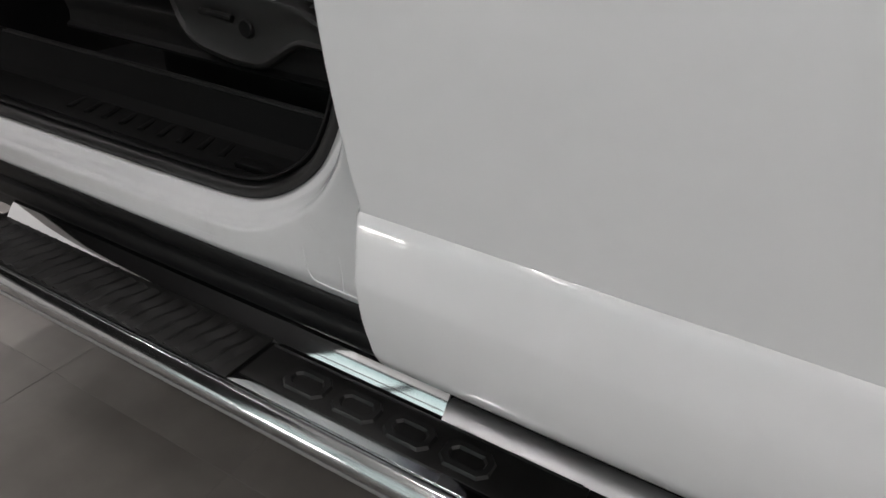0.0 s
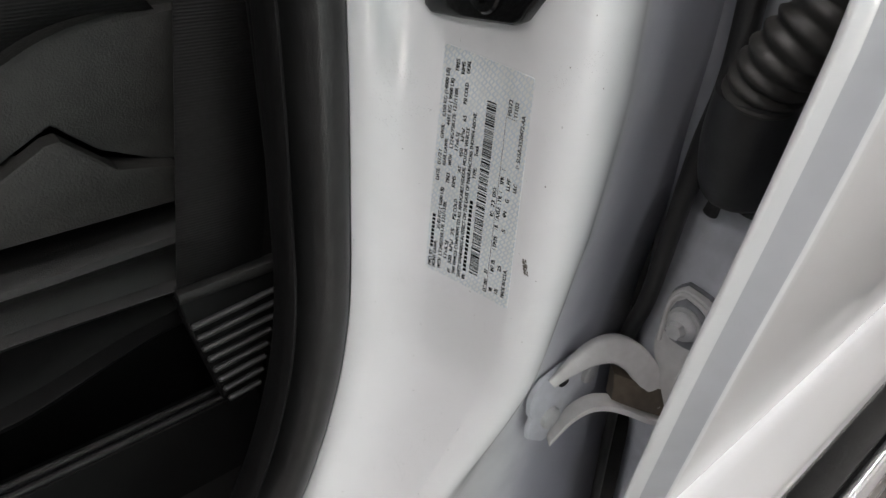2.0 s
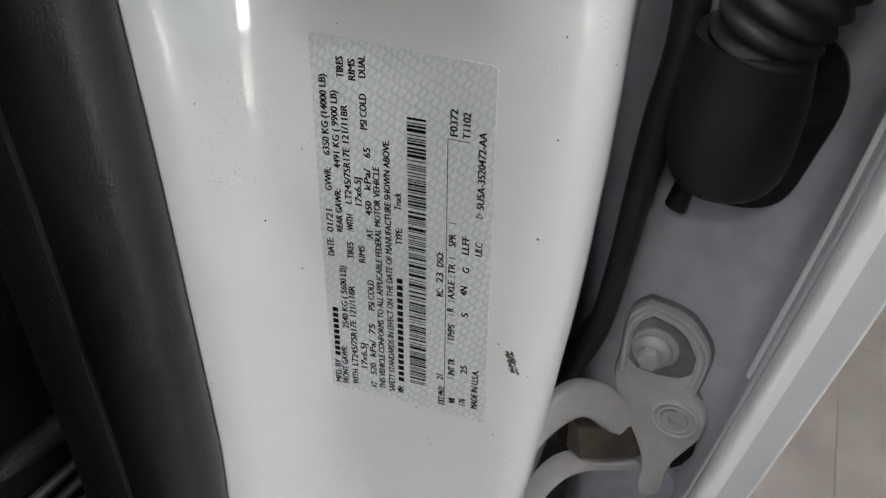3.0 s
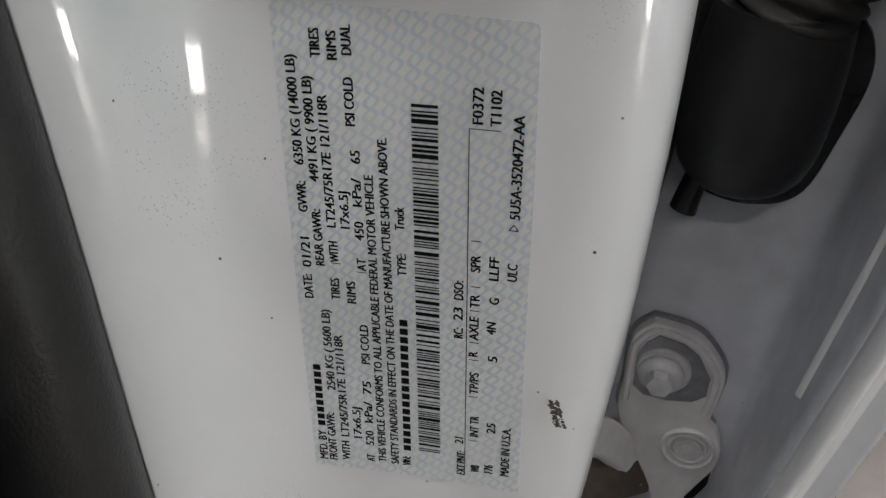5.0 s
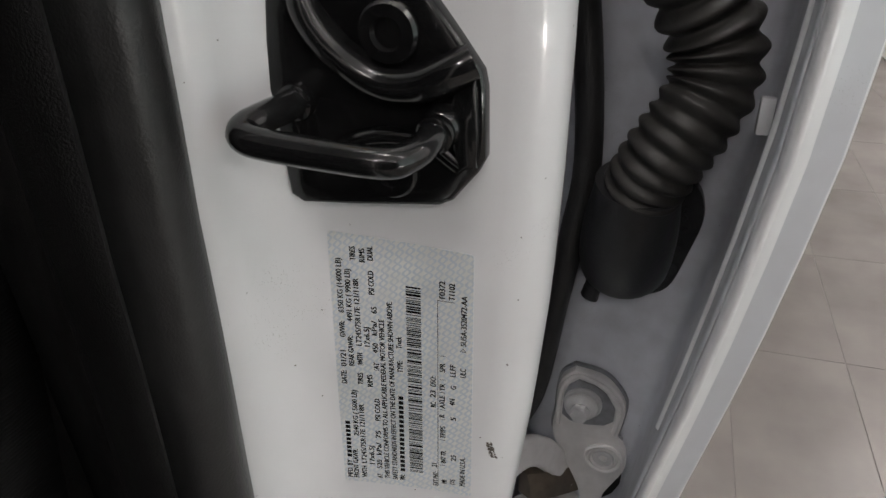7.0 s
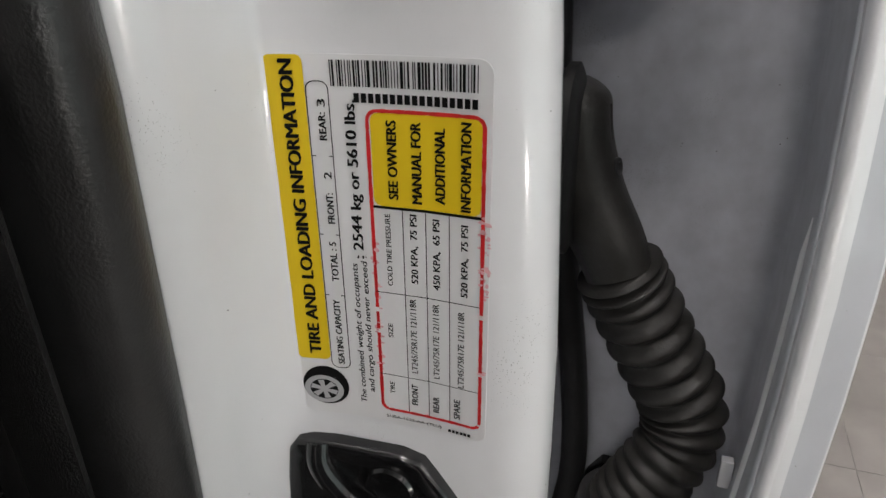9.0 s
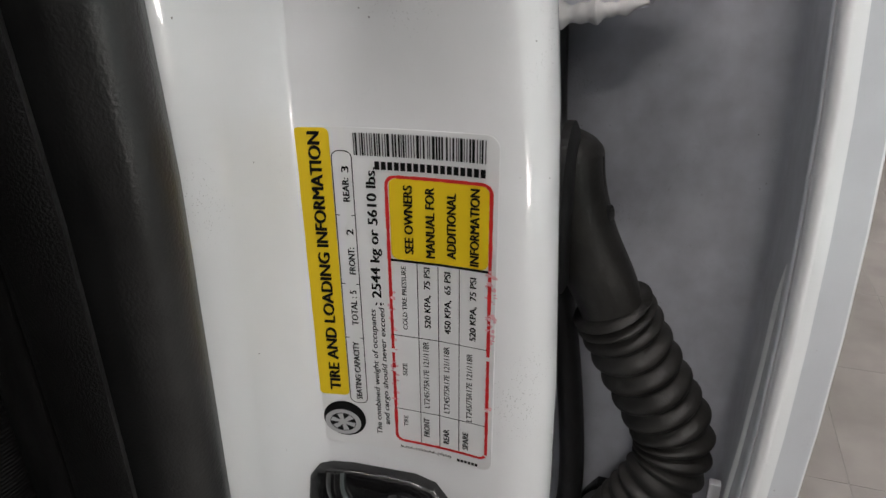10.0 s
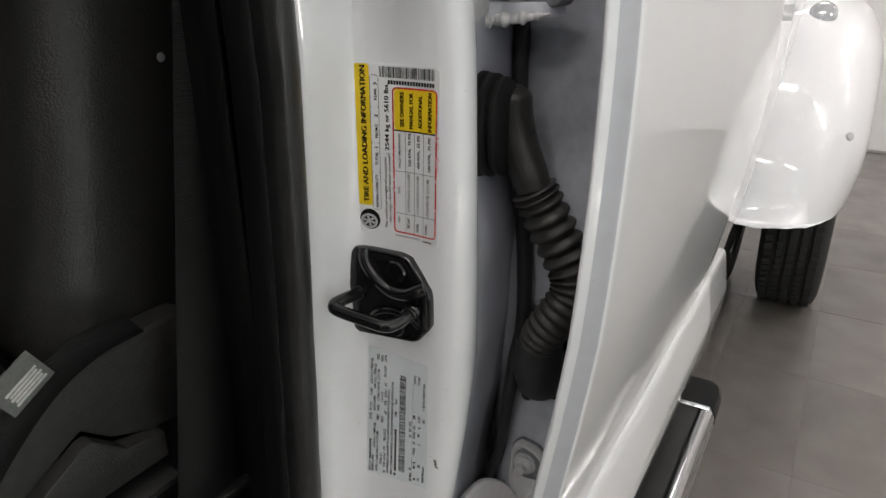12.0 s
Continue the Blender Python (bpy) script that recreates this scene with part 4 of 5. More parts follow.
    part("pillar_leaf", leaf, GAP_PAINT, root, "bluish painted pillar leaf")
    for bx, by, bz, r in ((0.0605, 0.0265, 0.8185, 0.0085), (0.099, 0.0265, 0.838, 0.0080)):
        m = Matrix.Translation((bx, by, bz)) @ Vector((0, -1, 0)).to_track_quat("Z", "Y").to_matrix().to_4x4()
        part("bolt", lathe([(r, -0.002), (r, 0.0022), (r * 0.92, 0.0034), (r * 0.75, 0.0040), (r * 0.3, 0.0042)], m, 24), BOLT, root, "flat round bolt head")
    m = Matrix.Translation((0.0715, 0.0266, 0.8435)) @ Vector((0, -1, 0)).to_track_quat("Z", "Y").to_matrix().to_4x4() @ Matrix.Diagonal((1.0, 0.55, 1.0, 1.0))
    part("slot", lathe([(0.0048, 0.0), (0.0046, 0.0012), (0.001, 0.0010)], m, 18), CLAD, root, "dark slot in the leaf")
    return root


def upper_hinge():
    # slab and door leaf get darker paints that put their shade into colour
    root = part("door_hinge", plate([(0.056, 0.022), (0.088, 0.014), (0.096, 0.004), (0.097, -0.018), (0.100, -0.028), (0.108, -0.033), (0.1305, -0.034), (0.1305, 0.004), (0.11, 0.026), (0.06, 0.034)], 0.0105, 0.0030, pose(0, 0, 1.3265)), GAP_PAINT, truck, "upper pale painted steel door hinge")
    lumps = curve([(0.070, 0.0200, 1.3245), (0.088, 0.0150, 1.3235), (0.0945, 0.006, 1.3240), (0.0952, -0.010, 1.3255), (0.0965, -0.022, 1.3270), (0.1010, -0.0335, 1.3290)], 12)
    part("sealant_bead", rod(lumps, lambda t: (0.0046 + 0.0010 * math.sin(31 * t) + 0.0007 * math.sin(67 * t + 1)) * math.sqrt(max(0.08, min(1.0, (1 - t) * 2.2))), 12), HINGE, root, "lumpy pale sealant along the lower edge")
    fm = Matrix(((0, 0, -1, 0.1300), (1, 0, 0, 0), (0, 1, 0, 0), (0, 0, 0, 1)))
    leaf = [(p.x, p.z) for p in curve([(0.010, 0, 1.3325), (-0.030, 0, 1.3325), (-0.041, 0, 1.338), (-0.052, 0, 1.350), (-0.064, 0, 1.366), (-0.062, 0, 1.387), (-0.048, 0, 1.402), (-0.020, 0, 1.408), (0.006, 0, 1.398), (0.012, 0, 1.37)], 2)]
    part("door_leaf", plate(leaf, 0.026, 0.003, fm), DARK_GREY, root, "dark grey door leaf")
    bolt_head(root, (0.0995, -0.006, 1.347), (-1, 0, 0), 0.0105)
    part("pillar_leaf", plate([(0.036, 1.330), (0.060, 1.323), (0.082, 1.330), (0.084, 1.390), (0.060, 1.402), (0.038, 1.394)], 0.005, 0.0014, Matrix(((1, 0, 0, 0), (0, 0, -1, 0.012), (0, 1, 0, 0), (0, 0, 0, 1)))), HINGE, root)
    bolt_head(root, (0.056, 0.0070, 1.362), (0, -1, 0), 0.0095)
    return root


lower_hinge()
upper_hinge()


# ---------------- wiring boot between pillar and rear door ----------------
boot = part("wiring_boot", bmesh.new(), BOOT, truck, "black corrugated rubber wiring boot")
spine = curve([(0.0925, -0.0310, 1.1960), (0.0945, -0.0360, 1.1855), (0.0985, -0.0455, 1.1650), (0.1015, -0.0565, 1.1435), (0.1025, -0.0655, 1.1250), (0.0990, -0.0665, 1.1080), (0.0940, -0.0600, 1.0930), (0.0915, -0.0520, 1.0790), (0.0920, -0.0455, 1.0660), (0.0945, -0.0420, 1.0560)], 26)


def bellows():
    def radius(t):
        phase = 8.5 * t / 0.5 if t < 0.5 else 8.5 + 9.5 * (t - 0.5) / 0.5
        fin = 0.5 + 0.5 * math.cos(2 * math.pi * phase)
        depth = 0.0046 - 0.0020 * smooth(0.40, 0.62, t)
        return 0.0148 + depth * fin ** 0.75 + 0.0016 * math.sin(math.pi * t) + 0.0008 * smooth(0.5, 0.8, t)
    return rod(spine, radius, 36)


boot.data.materials.clear()
tmp = bellows()
bmesh.ops.recalc_face_normals(tmp, faces=tmp.faces)
tmp.to_mesh(boot.data)
tmp.free()
boot.data.materials.append(BOOT)
for p in boot.data.polygons:
    p.use_smooth = True
arm = curve([(0.1010, -0.002, 1.2765), (0.1010, -0.003, 1.264), (0.1000, -0.0065, 1.247), (0.0980, -0.0145, 1.226), (0.0945, -0.0255, 1.207), (0.0928, -0.0310, 1.1945)], 6)
part("elbow", rod(arm, lambda t: 0.0205 * math.sqrt(max(0.03, 1 - (1 - min(1, t * 4.6)) ** 2)) - 0.0052 * t, 26, 0.92), BOOT, boot, "smooth rubber elbow")
part("moulding_seam", rod([p + Vector((-0.004, -0.0188 + 0.0045 * k / (len(arm) - 1), 0.0)) for k, p in enumerate(arm)][5:], 0.0011, 6), BOOT, boot)
part("vent_hole", lathe([(0.0024, -0.001), (0.0024, 0.0006), (0.0016, 0.0009), (0.0010, -0.0004)], Matrix.Translation((0.0935, -0.0265, 1.2410)) @ Vector((-0.5, -0.85, 0.1)).to_track_quat("Z", "Y").to_matrix().to_4x4() @ Matrix.Diagonal((1.0, 1.9, 1.0, 1.0)), 14), PLUG, boot)


def grommet_ring(y0, y1, rx, rz):
    """One of the stacked oval flanges that seat the boot in the pillar side."""
    rows = []
    for y, f in ((y0, 0.93), (y0 - 0.0012, 1.0), (y1 + 0.0012, 1.0), (y1, 0.93)):
        rows.append([Vector((0.080 + rx * f * math.cos(a), y, 1.2465 + rz * f * (abs(math.sin(a)) ** 0.75) * (1 if math.sin(a) > 0 else -1))) for a in (2 * math.pi * k / 32 for k in range(32))])
    return capped(rows)


for ring_size in ((0.016, 0.0075, 0.027, 0.0415), (0.0080, 0.0040, 0.021, 0.036), (0.0045, -0.0025, 0.0255, 0.0405), (-0.0020, -0.0060, 0.0205, 0.036), (-0.0055, -0.0115, 0.0230, 0.0385)):
    part("grommet_ring", grommet_ring(*ring_size), GROMMET, boot, "", 40)
plug = curve([(0.0950, -0.0415, 1.062), (0.0985, -0.0405, 1.047), (0.1050, -0.0390, 1.027), (0.1100, -0.0384, 1.014), (0.1140, -0.0378, 1.006), (0.1165, -0.0374, 1.001)], 6)
part("plug", rod(plug, lambda t: (0.0200 + 0.0034 * smooth(0.0, 0.40, t) - 0.0022 * smooth(0.5, 1.0, t)) * math.sqrt(max(0.12, 1 - max(0.0, (t - 0.72) / 0.30) ** 2)), 26), PLUG, boot, "smooth black plug on the door")
part("flange", plate([(p.x, p.z) for p in curve([(-0.030, 0, 1.058), (-0.0195, 0, 1.040), (-0.0165, 0, 1.010), (-0.0215, 0, 0.990), (-0.035, 0, 0.9825), (-0.048, 0, 0.9815), (-0.058, 0, 0.9845), (-0.0645, 0, 0.992), (-0.0700, 0, 1.010), (-0.0745, 0, 1.028), (-0.0740, 0, 1.040), (-0.069, 0, 1.050), (-0.055, 0, 1.058)], 3)], 0.007, 0.0022,
                     Matrix(((0, 0, -1, 0.1310), (1, 0, 0, 0), (0, 1, 0, 0), (0, 0, 0, 1)))), FLANGE, boot, "dusty glossy black flange")
part("pull_tab", rod(curve([(0.117, -0.0270, 1.002), (0.119, -0.0245, 0.992), (0.120, -0.0225, 0.984), (0.120, -0.0215, 0.979)], 4), lambda t: 0.0046 + 0.0012 * t, 10, 0.75), PLUG, boot)


# ---------------- striker ----------------
def on_face(y, z, lift=0.0):
    return Vector((face_x(y, z) - lift, y, z))


striker = new("door_striker")
striker.parent = truck
striker["label"] = "glossy black steel door striker with a wire loop"


def striker_plate():
    out = [(0.0720, 1.1600), (0.0690, 1.1640), (0.0560, 1.1645), (0.0300, 1.1640), (0.0220, 1.1620), (0.0120, 1.1490), (0.0045, 1.1385), (0.0035, 1.1330), (0.0035, 1.1110), (0.0060, 1.1060), (0.0150, 1.0950), (0.0200, 1.0925), (0.0500, 1.0900), (0.0700, 1.0895), (0.0740, 1.0925), (0.0750, 1.1200), (0.0765, 1.1310)]
    rows = []
    for inset, w in ((0.0, 0.0), (0.0, 0.0044), (0.0007, 0.0056), (0.0020, 0.0062), (0.009, 0.0060), (0.016, 0.0057)):
        rows.append([])
        for y, z in out:
            d = Vector((0.040 - y, 1.127 - z))
            d = d.normalized() * inset
            rows[-1].append(on_face(y + d.x, z + d.y, w))
    return capped(rows)


part("base_plate", striker_plate(), STRIKER, striker, "", 50)
loop = curve([on_face(0.0665, 1.1270, 0.0), on_face(0.0665, 1.1268, 0.012), on_face(0.0690, 1.1265, 0.024), on_face(0.0705, 1.1255, 0.031), on_face(0.0660, 1.1235, 0.0350), on_face(0.045, 1.1205, 0.0350), on_face(0.0260, 1.1190, 0.0340), on_face(0.0205, 1.1190, 0.028), on_face(0.0180, 1.1200, 0.018), on_face(0.0170, 1.1225, 0.0)], 6)
part("wire_loop", rod(loop, 0.0049, 14), STRIKER, striker, "round black steel loop")
# turned collars where the loop enters the plate
for k, d in ((2, 1), (-4, -1)):
    m = Matrix.Translation(loop[k]) @ (loop[k + d] - loop[k]).to_track_quat("Z", "Y").to_matrix().to_4x4()
    part("collar", lathe([(0.0048, -0.008), (0.0068, -0.0075), (0.0071, -0.002), (0.0066, 0.0008), (0.0061, 0.0015), (0.0065, 0.0028), (0.0060, 0.0045), (0.0048, 0.0052)], m, 20), STRIKER, striker, "turned steel collar")
ridge = curve([on_face(0.0610, 1.1632, 0.004), on_face(0.0600, 1.1570, 0.0068), on_face(0.0565, 1.1500, 0.0078), on_face(0.0500, 1.1425, 0.0082), on_face(0.0410, 1.1360, 0.0082), on_face(0.0330, 1.1335, 0.0080), on_face(0.0230, 1.1345, 0.0080), on_face(0.0130, 1.1390, 0.0074), on_face(0.0075, 1.1415, 0.0050)], 6)
part("raised_ridge", rod(ridge, lambda t: 0.0046 + 0.0012 * smooth(0.35, 0.8, t), 14), STRIKER, striker)
ridge2 = curve([on_face(0.0560, 1.1080, 0.005), on_face(0.0500, 1.1130, 0.0062), on_face(0.0420, 1.1160, 0.0066), on_face(0.0330, 1.1168, 0.0068), on_face(0.0220, 1.1150, 0.0066), on_face(0.0120, 1.1080, 0.006)], 6)
part("raised_ridge", rod(ridge2, 0.0030, 12), STRIKER, striker)
part("side_boss", plate([(0.0060, 1.1370), (0.0130, 1.1340), (0.0150, 1.1200), (0.0120, 1.1060), (0.0060, 1.1080), (0.0050, 1.1200)], 0.0085, 0.0025, Matrix(((0, 0, -1, face_x(0.010, 1.12)), (1, 0, 0, 0), (0, 1, 0, 0), (0, 0, 0, 1)))), STRIKER, striker)
for y, z in ((0.0335, 1.1490), (0.0360, 1.1045)):
    m = Matrix(((0, 0, -1, face_x(y, z) - 0.0050), (1, 0, 0, y), (0, 1, 0, z), (0, 0, 0, 1)))
    part("screw", lathe([(0.0098, 0.0), (0.0098, 0.0022), (0.0088, 0.0034), (0.0052, 0.0036), (0.0046, 0.0014), (0.001, 0.0013)], m, 24), STRIKER, striker, "round black screw head")


# ---------------- labels on the pillar ----------------
def cert_point(b, a, lift):
    """b across the label (text up), a along the reading direction; the certification label leans a little."""
    b += table(b, (0.008, 0.0014), (0.030, 0.0012), (0.062, 0.0004))
    a += table(a, (0.9495, 0.0020), (0.96, 0.0012), (1.0267, -0.0007), (1.0570, -0.0006))
    return on_face(b - 0.0263 * (a - 1.01), a + 0.0263 * (b - 0.035), lift)


def tire_point(b, a, lift):
    a += table(a, (1.175, 0.0010), (1.195, -0.0008), (1.227, -0.0010), (1.2557, -0.0004), (1.2950, -0.0016))
    b += table(b, (0.0, -0.0004), (0.012, 0.0), (0.026, 0.0005), (0.046, 0.0007), (0.065, 0.0014))
    return on_face(b - 0.0057 * (a - 1.24), a + 0.0057 * (b - 0.03), lift)


def film(name, parent, place, b0, b1, a0, a1, mat, label, lift, radius=0.003, thick=0.0003):
    """A thin film with rounded corners that follows the face."""
    out = []
    for cb, ca, s in ((b1 - radius, a1 - radius, 0), (b0 + radius, a1 - radius, 90), (b0 + radius, a0 + radius, 180), (b1 - radius, a0 + radius, 270)):
        for k in range(5):
            t = radians(s + 22.5 * k)
            out.append((cb + radius * math.cos(t), ca + radius * math.sin(t)))
    n = 14
    bm = bmesh.new()
    rows = []
    aa = sorted({p[1] for p in out} | set(np.linspace(a0 + radius, a1 - radius, n)))
    for a in aa:
        d = max(0.0, a0 + radius - a, a - (a1 - radius))
        cut = radius - math.sqrt(max(0.0, radius * radius - d * d))
        rows.append([place(b0 + cut + (b1 - b0 - 2 * cut) * k / 8, a, lift) for k in range(9)])
    sheet(rows, bm)
    return shell(part(name, bm, mat, parent, label), thick, 0.0, True)


def strip(bm, place, b0, b1, a0, a1, lift):
    """One flat printed bar."""
    n = max(1, int(abs(a1 - a0) / 0.008))
    k = max(1, int(abs(b1 - b0) / 0.012))
    rows = [[place(b0 + (b1 - b0) * j / k, a0 + (a1 - a0) * i / n, lift) for j in range(k + 1)] for i in range(n + 1)]
    sheet(rows, bm)


def words(bm, text, place, b, a0, a1, height, lift, upright=False, bold=0.0, shear=0.0):
    """Printed words between a0 and a1 with their base at b. upright: read across the label instead of along it."""
    cu = bpy.data.curves.new("text", "FONT")
    cu.body, cu.size, cu.shear, cu.resolution_u = text, 1.0, shear, 3
    ob = bpy.data.objects.new("text", cu)
    scene.collection.objects.link(ob)
    dg = bpy.context.evaluated_depsgraph_get()
    me = bpy.data.meshes.new_from_object(ob.evaluated_get(dg))
    xs = [v.co.x for v in me.vertices]
    lo, hi = min(xs), max(xs)
    cap = 0.73
    # heavier letters are struck three times with a small shift
    spread = bold * height * 2.2
    for n, (su, sw) in enumerate(((0.0, 0.0),) if bold <= 0 else ((-1.0, 0.3), (1.0, -0.3), (0.0, 0.0))):
        vs = []
        for v in me.vertices:
            u, w = a0 + (a1 - a0) * (v.co.x - lo) / (hi - lo) + su * spread * (1 if a1 > a0 else -1), v.co.y / cap * height + sw * spread
            vs.append(bm.verts.new(place(u, b + w, lift + 0.00001 * n) if upright else place(b + w, u, lift + 0.00001 * n)))
        for p in me.polygons:
            try:
                bm.faces.new([vs[i] for i in p.vertices])
            except ValueError:
                pass
    bpy.data.objects.remove(ob)
    bpy.data.meshes.remove(me)
    bpy.data.curves.remove(cu)


def printed(name, bm, mat, parent, label=""):
    me = bpy.data.meshes.new(name)
    bm.to_mesh(me)
    bm.free()
    me.materials.append(mat)
    ob = new(name, me)
    ob.parent = parent
    if label:
        ob["label"] = label
    return ob


def barcode(bm, place, b0, b1, a0, a1, count, lift, across=False, seed=4):
    rng = random.Random(seed)
    widths = [rng.choice((1, 1, 1, 2, 2, 3)) for _ in range(count * 2)]
    unit = 1.0 / sum(widths)
    pos = 0.0
    for i, w in enumerate(widths):
        if i % 2 == 0:
            if across:
                c0, c1 = b1 + (b0 - b1) * pos * unit, b1 + (b0 - b1) * (pos + w) * unit
                strip(bm, place, c0, c1, a0, a1, lift)
            else:
                c0, c1 = a0 + (a1 - a0) * pos * unit, a0 + (a1 - a0) * (pos + w) * unit
                strip(bm, place, b0, b1, c0, c1, lift)
        pos += w


def bars(bm, place, b, a0, a1, height, count, lift, across=False):
    """Plain bars in place of characters that are not reproduced."""
    w = (a1 - a0) / count
    for k in range(count):
        if across:
            strip(bm, place, a0 + w * (k + 0.12), a0 + w * (k + 0.86), b, b + height, lift)
        else:
            strip(bm, place, b, b + height, a0 + w * (k + 0.12), a0 + w * (k + 0.86), lift)


def cert_edge(b, a, lift):
    """Skews the label's top edge to fit the camera's view."""
    f = (a - 0.9495) / 0.125
    return cert_point(b + 0.0010 * max(0.0, f) * (0.0662 - b) / 0.058, a + 0.042 * (b - 0.0362) * f, lift)


cert = film("certification_label", truck, cert_edge, 0.0084, 0.0664, 0.9495, 1.0745, FILM, "pale blue patterned certification label with black print", 0.0004, 0.0014)
ink = bmesh.new()
L1, L2, L3 = 0.0007, 0.0009, 0.0011


def c(text, b, a0, a1, h=0.0024, bold=0.022):
    words(ink, text, cert_point, b, a0, a1, h, L1, bold=bold)


c("MFD. BY", 0.0621, 0.9522, 0.9629)
bars(ink, cert_point, 0.0621, 0.9645, 0.9858, 0.0020, 9, L1)
c("DATE:", 0.0622, 1.0060, 1.0127)
c("01/21", 0.0620, 1.0149, 1.0229)
c("GVWR:", 0.0617, 1.0296, 1.0370)
c("6350 KG (14000 LB)", 0.0617, 1.0410, 1.0649)
c("FRONT GAWR:", 0.0594, 0.9522, 0.9696)
c("2540 KG ( 5600 LB)", 0.0584, 0.9775, 1.0028)
c("REAR GAWR:", 0.0586, 1.0156, 1.0304)
c("4491 KG ( 9900 LB)", 0.0583, 1.0372, 1.0606)
c("WITH", 0.0556, 0.9527, 0.9598)
c("LT245/75R17E 121/118R", 0.0555, 0.9617, 0.9955)
c("TIRES", 0.0552, 1.0062, 1.0123)
c("WITH", 0.0549, 1.0168, 1.0224)
c("LT245/75R17E 121/118R", 0.0550, 1.0262, 1.0569)
c("TIRES", 0.0557, 1.0646, 1.0704)
c("17x6.5J", 0.0519, 0.9616, 0.9724)
c("RIMS", 0.0511, 1.0056, 1.0118)
c("17x6.5J", 0.0515, 1.0262, 1.0353)
c("RIMS", 0.0519, 1.0643, 1.0700)
c("AT", 0.0485, 0.9532, 0.9558)
c("520", 0.0485, 0.9595, 0.9646)
c("kPa/", 0.0485, 0.9676, 0.9747)
c("75", 0.0485, 0.9774, 0.9816)
c("PSI COLD", 0.0484, 0.9874, 0.9994)
c("AT", 0.0480, 1.0152, 1.0185)
c("450", 0.0481, 1.0234, 1.0282)
c("kPa/", 0.0482, 1.0320, 1.0387)
c("65", 0.0480, 1.0422, 1.0451)
c("PSI COLD", 0.0487, 1.0506, 1.0608)
c("DUAL", 0.0486, 1.0654, 1.0713)
c("THIS VEHICLE CONFORMS TO ALL APPLICABLE FEDERAL MOTOR VEHICLE", 0.0452, 0.9536, 1.0397, 0.0023)
c("SAFETY STANDARDS IN EFFECT ON THE DATE OF MANUFACTURE SHOWN ABOVE.", 0.0416, 0.9534, 1.0485, 0.0023)
c("VIN:", 0.0382, 0.9535, 0.9569)
bars(ink, cert_point, 0.0380, 0.9590, 1.0028, 0.0021, 17, L1)
c("TYPE:", 0.0379, 1.0151, 1.0210)
c("Truck", 0.0381, 1.0272, 1.0328)
barcode(ink, cert_point, 0.0298, 0.0358, 0.9600, 1.0570, 92, L1)
c("EXT PNT:", 0.0230, 0.9532, 0.9621)
c("21", 0.0236, 0.9649, 0.9670)
c("RC:", 0.0240, 0.9994, 1.0023)
c("23", 0.0241, 1.0046, 1.0082)
c("DSO:", 0.0240, 1.0105, 1.0157)
c("WB", 0.0192, 0.9551, 0.9577)
c("INT TR", 0.0196, 0.9682, 0.9752)
c("TP/PS", 0.0199, 0.9826, 0.9894)
c("R", 0.0203, 0.9945, 0.9959)
c("AXLE", 0.0202, 0.9995, 1.0061)
c("TR", 0.0201, 1.0088, 1.0125)
c("SPR", 0.0201, 1.0187, 1.0230)
c("176", 0.0155, 0.9556, 0.9587)
c("25", 0.0152, 0.9703, 0.9737)
c("5", 0.0154, 0.9937, 0.9954)
c("4N", 0.0160, 1.0019, 1.0054)
c("G", 0.0155, 1.0106, 1.0123)
c("LLFF", 0.0158, 1.0171, 1.0232)
c("MADE IN U.S.A.", 0.0112, 0.9556, 0.9731)
c("ULC", 0.0116, 1.0176, 1.0221)
c("F0372", 0.0202, 1.0532, 1.0606)
c("T1102", 0.0164, 1.0530, 1.0603)
c("5U5A-3520472-AA", 0.0116, 1.0331, 1.0557)
strip(ink, cert_point, 0.0230, 0.0232, 0.9535, 1.0520, L1)
strip(ink, cert_point, 0.0165, 0.0232, 1.0520, 1.0522, L1)
for a in (1.0164, 1.0364, 1.0266, 1.0145, 1.0078, 0.9985, 0.9932, 0.9815, 0.9665):
    b = 0.0200 if a not in (1.0164, 1.0364) else 0.0545
    if a != 1.0364:
        strip(ink, cert_point, b, b + 0.0024, a, a + 0.0002, L1)
strip(ink, cert_point, 0.0480, 0.0505, 1.0146, 1.0148, L1)
for k in range(3):
    p, q = ((1.0304, 0.0139), (1.0304, 0.0118), (1.0318, 0.01285), (1.0304, 0.0139))[k:k + 2]
    d = Vector((q[1] - p[1], q[0] - p[0])).normalized() * 0.00012
    face = [(p[1] - d.y, p[0] + d.x), (q[1] - d.y, q[0] + d.x), (q[1] + d.y, q[0] - d.x), (p[1] + d.y, p[0] - d.x)]
    ink.faces.new([ink.verts.new(cert_point(u, v, L1)) for u, v in face])
printed("label_print", ink, INK, cert, "black label print")

# brown ink mark and specks beside it
sm = bmesh.new()
rng = random.Random(9)
for k in range(130):
    z = 0.9770 + rng.uniform(0, 0.0080)
    y = 0.0010 + 0.25 * (z - 0.977) + rng.choice((rng.gauss(0.0008, 0.0004), rng.gauss(0.0008, 0.0004), rng.gauss(-0.0007, 0.0002)))
    r = rng.uniform(0.00020, 0.00055)
    sm.faces.new([sm.verts.new(on_face(y + r * math.cos(t) * rng.uniform(0.6, 1.3), z + r * 0.8 * math.sin(t), 0.0009 + 0.000003 * k)) for t in (0, 1.05, 2.1, 3.15, 4.2, 5.25)])
printed("ink_mark", sm, SMUDGE, truck, "small brown ink mark on the paint")
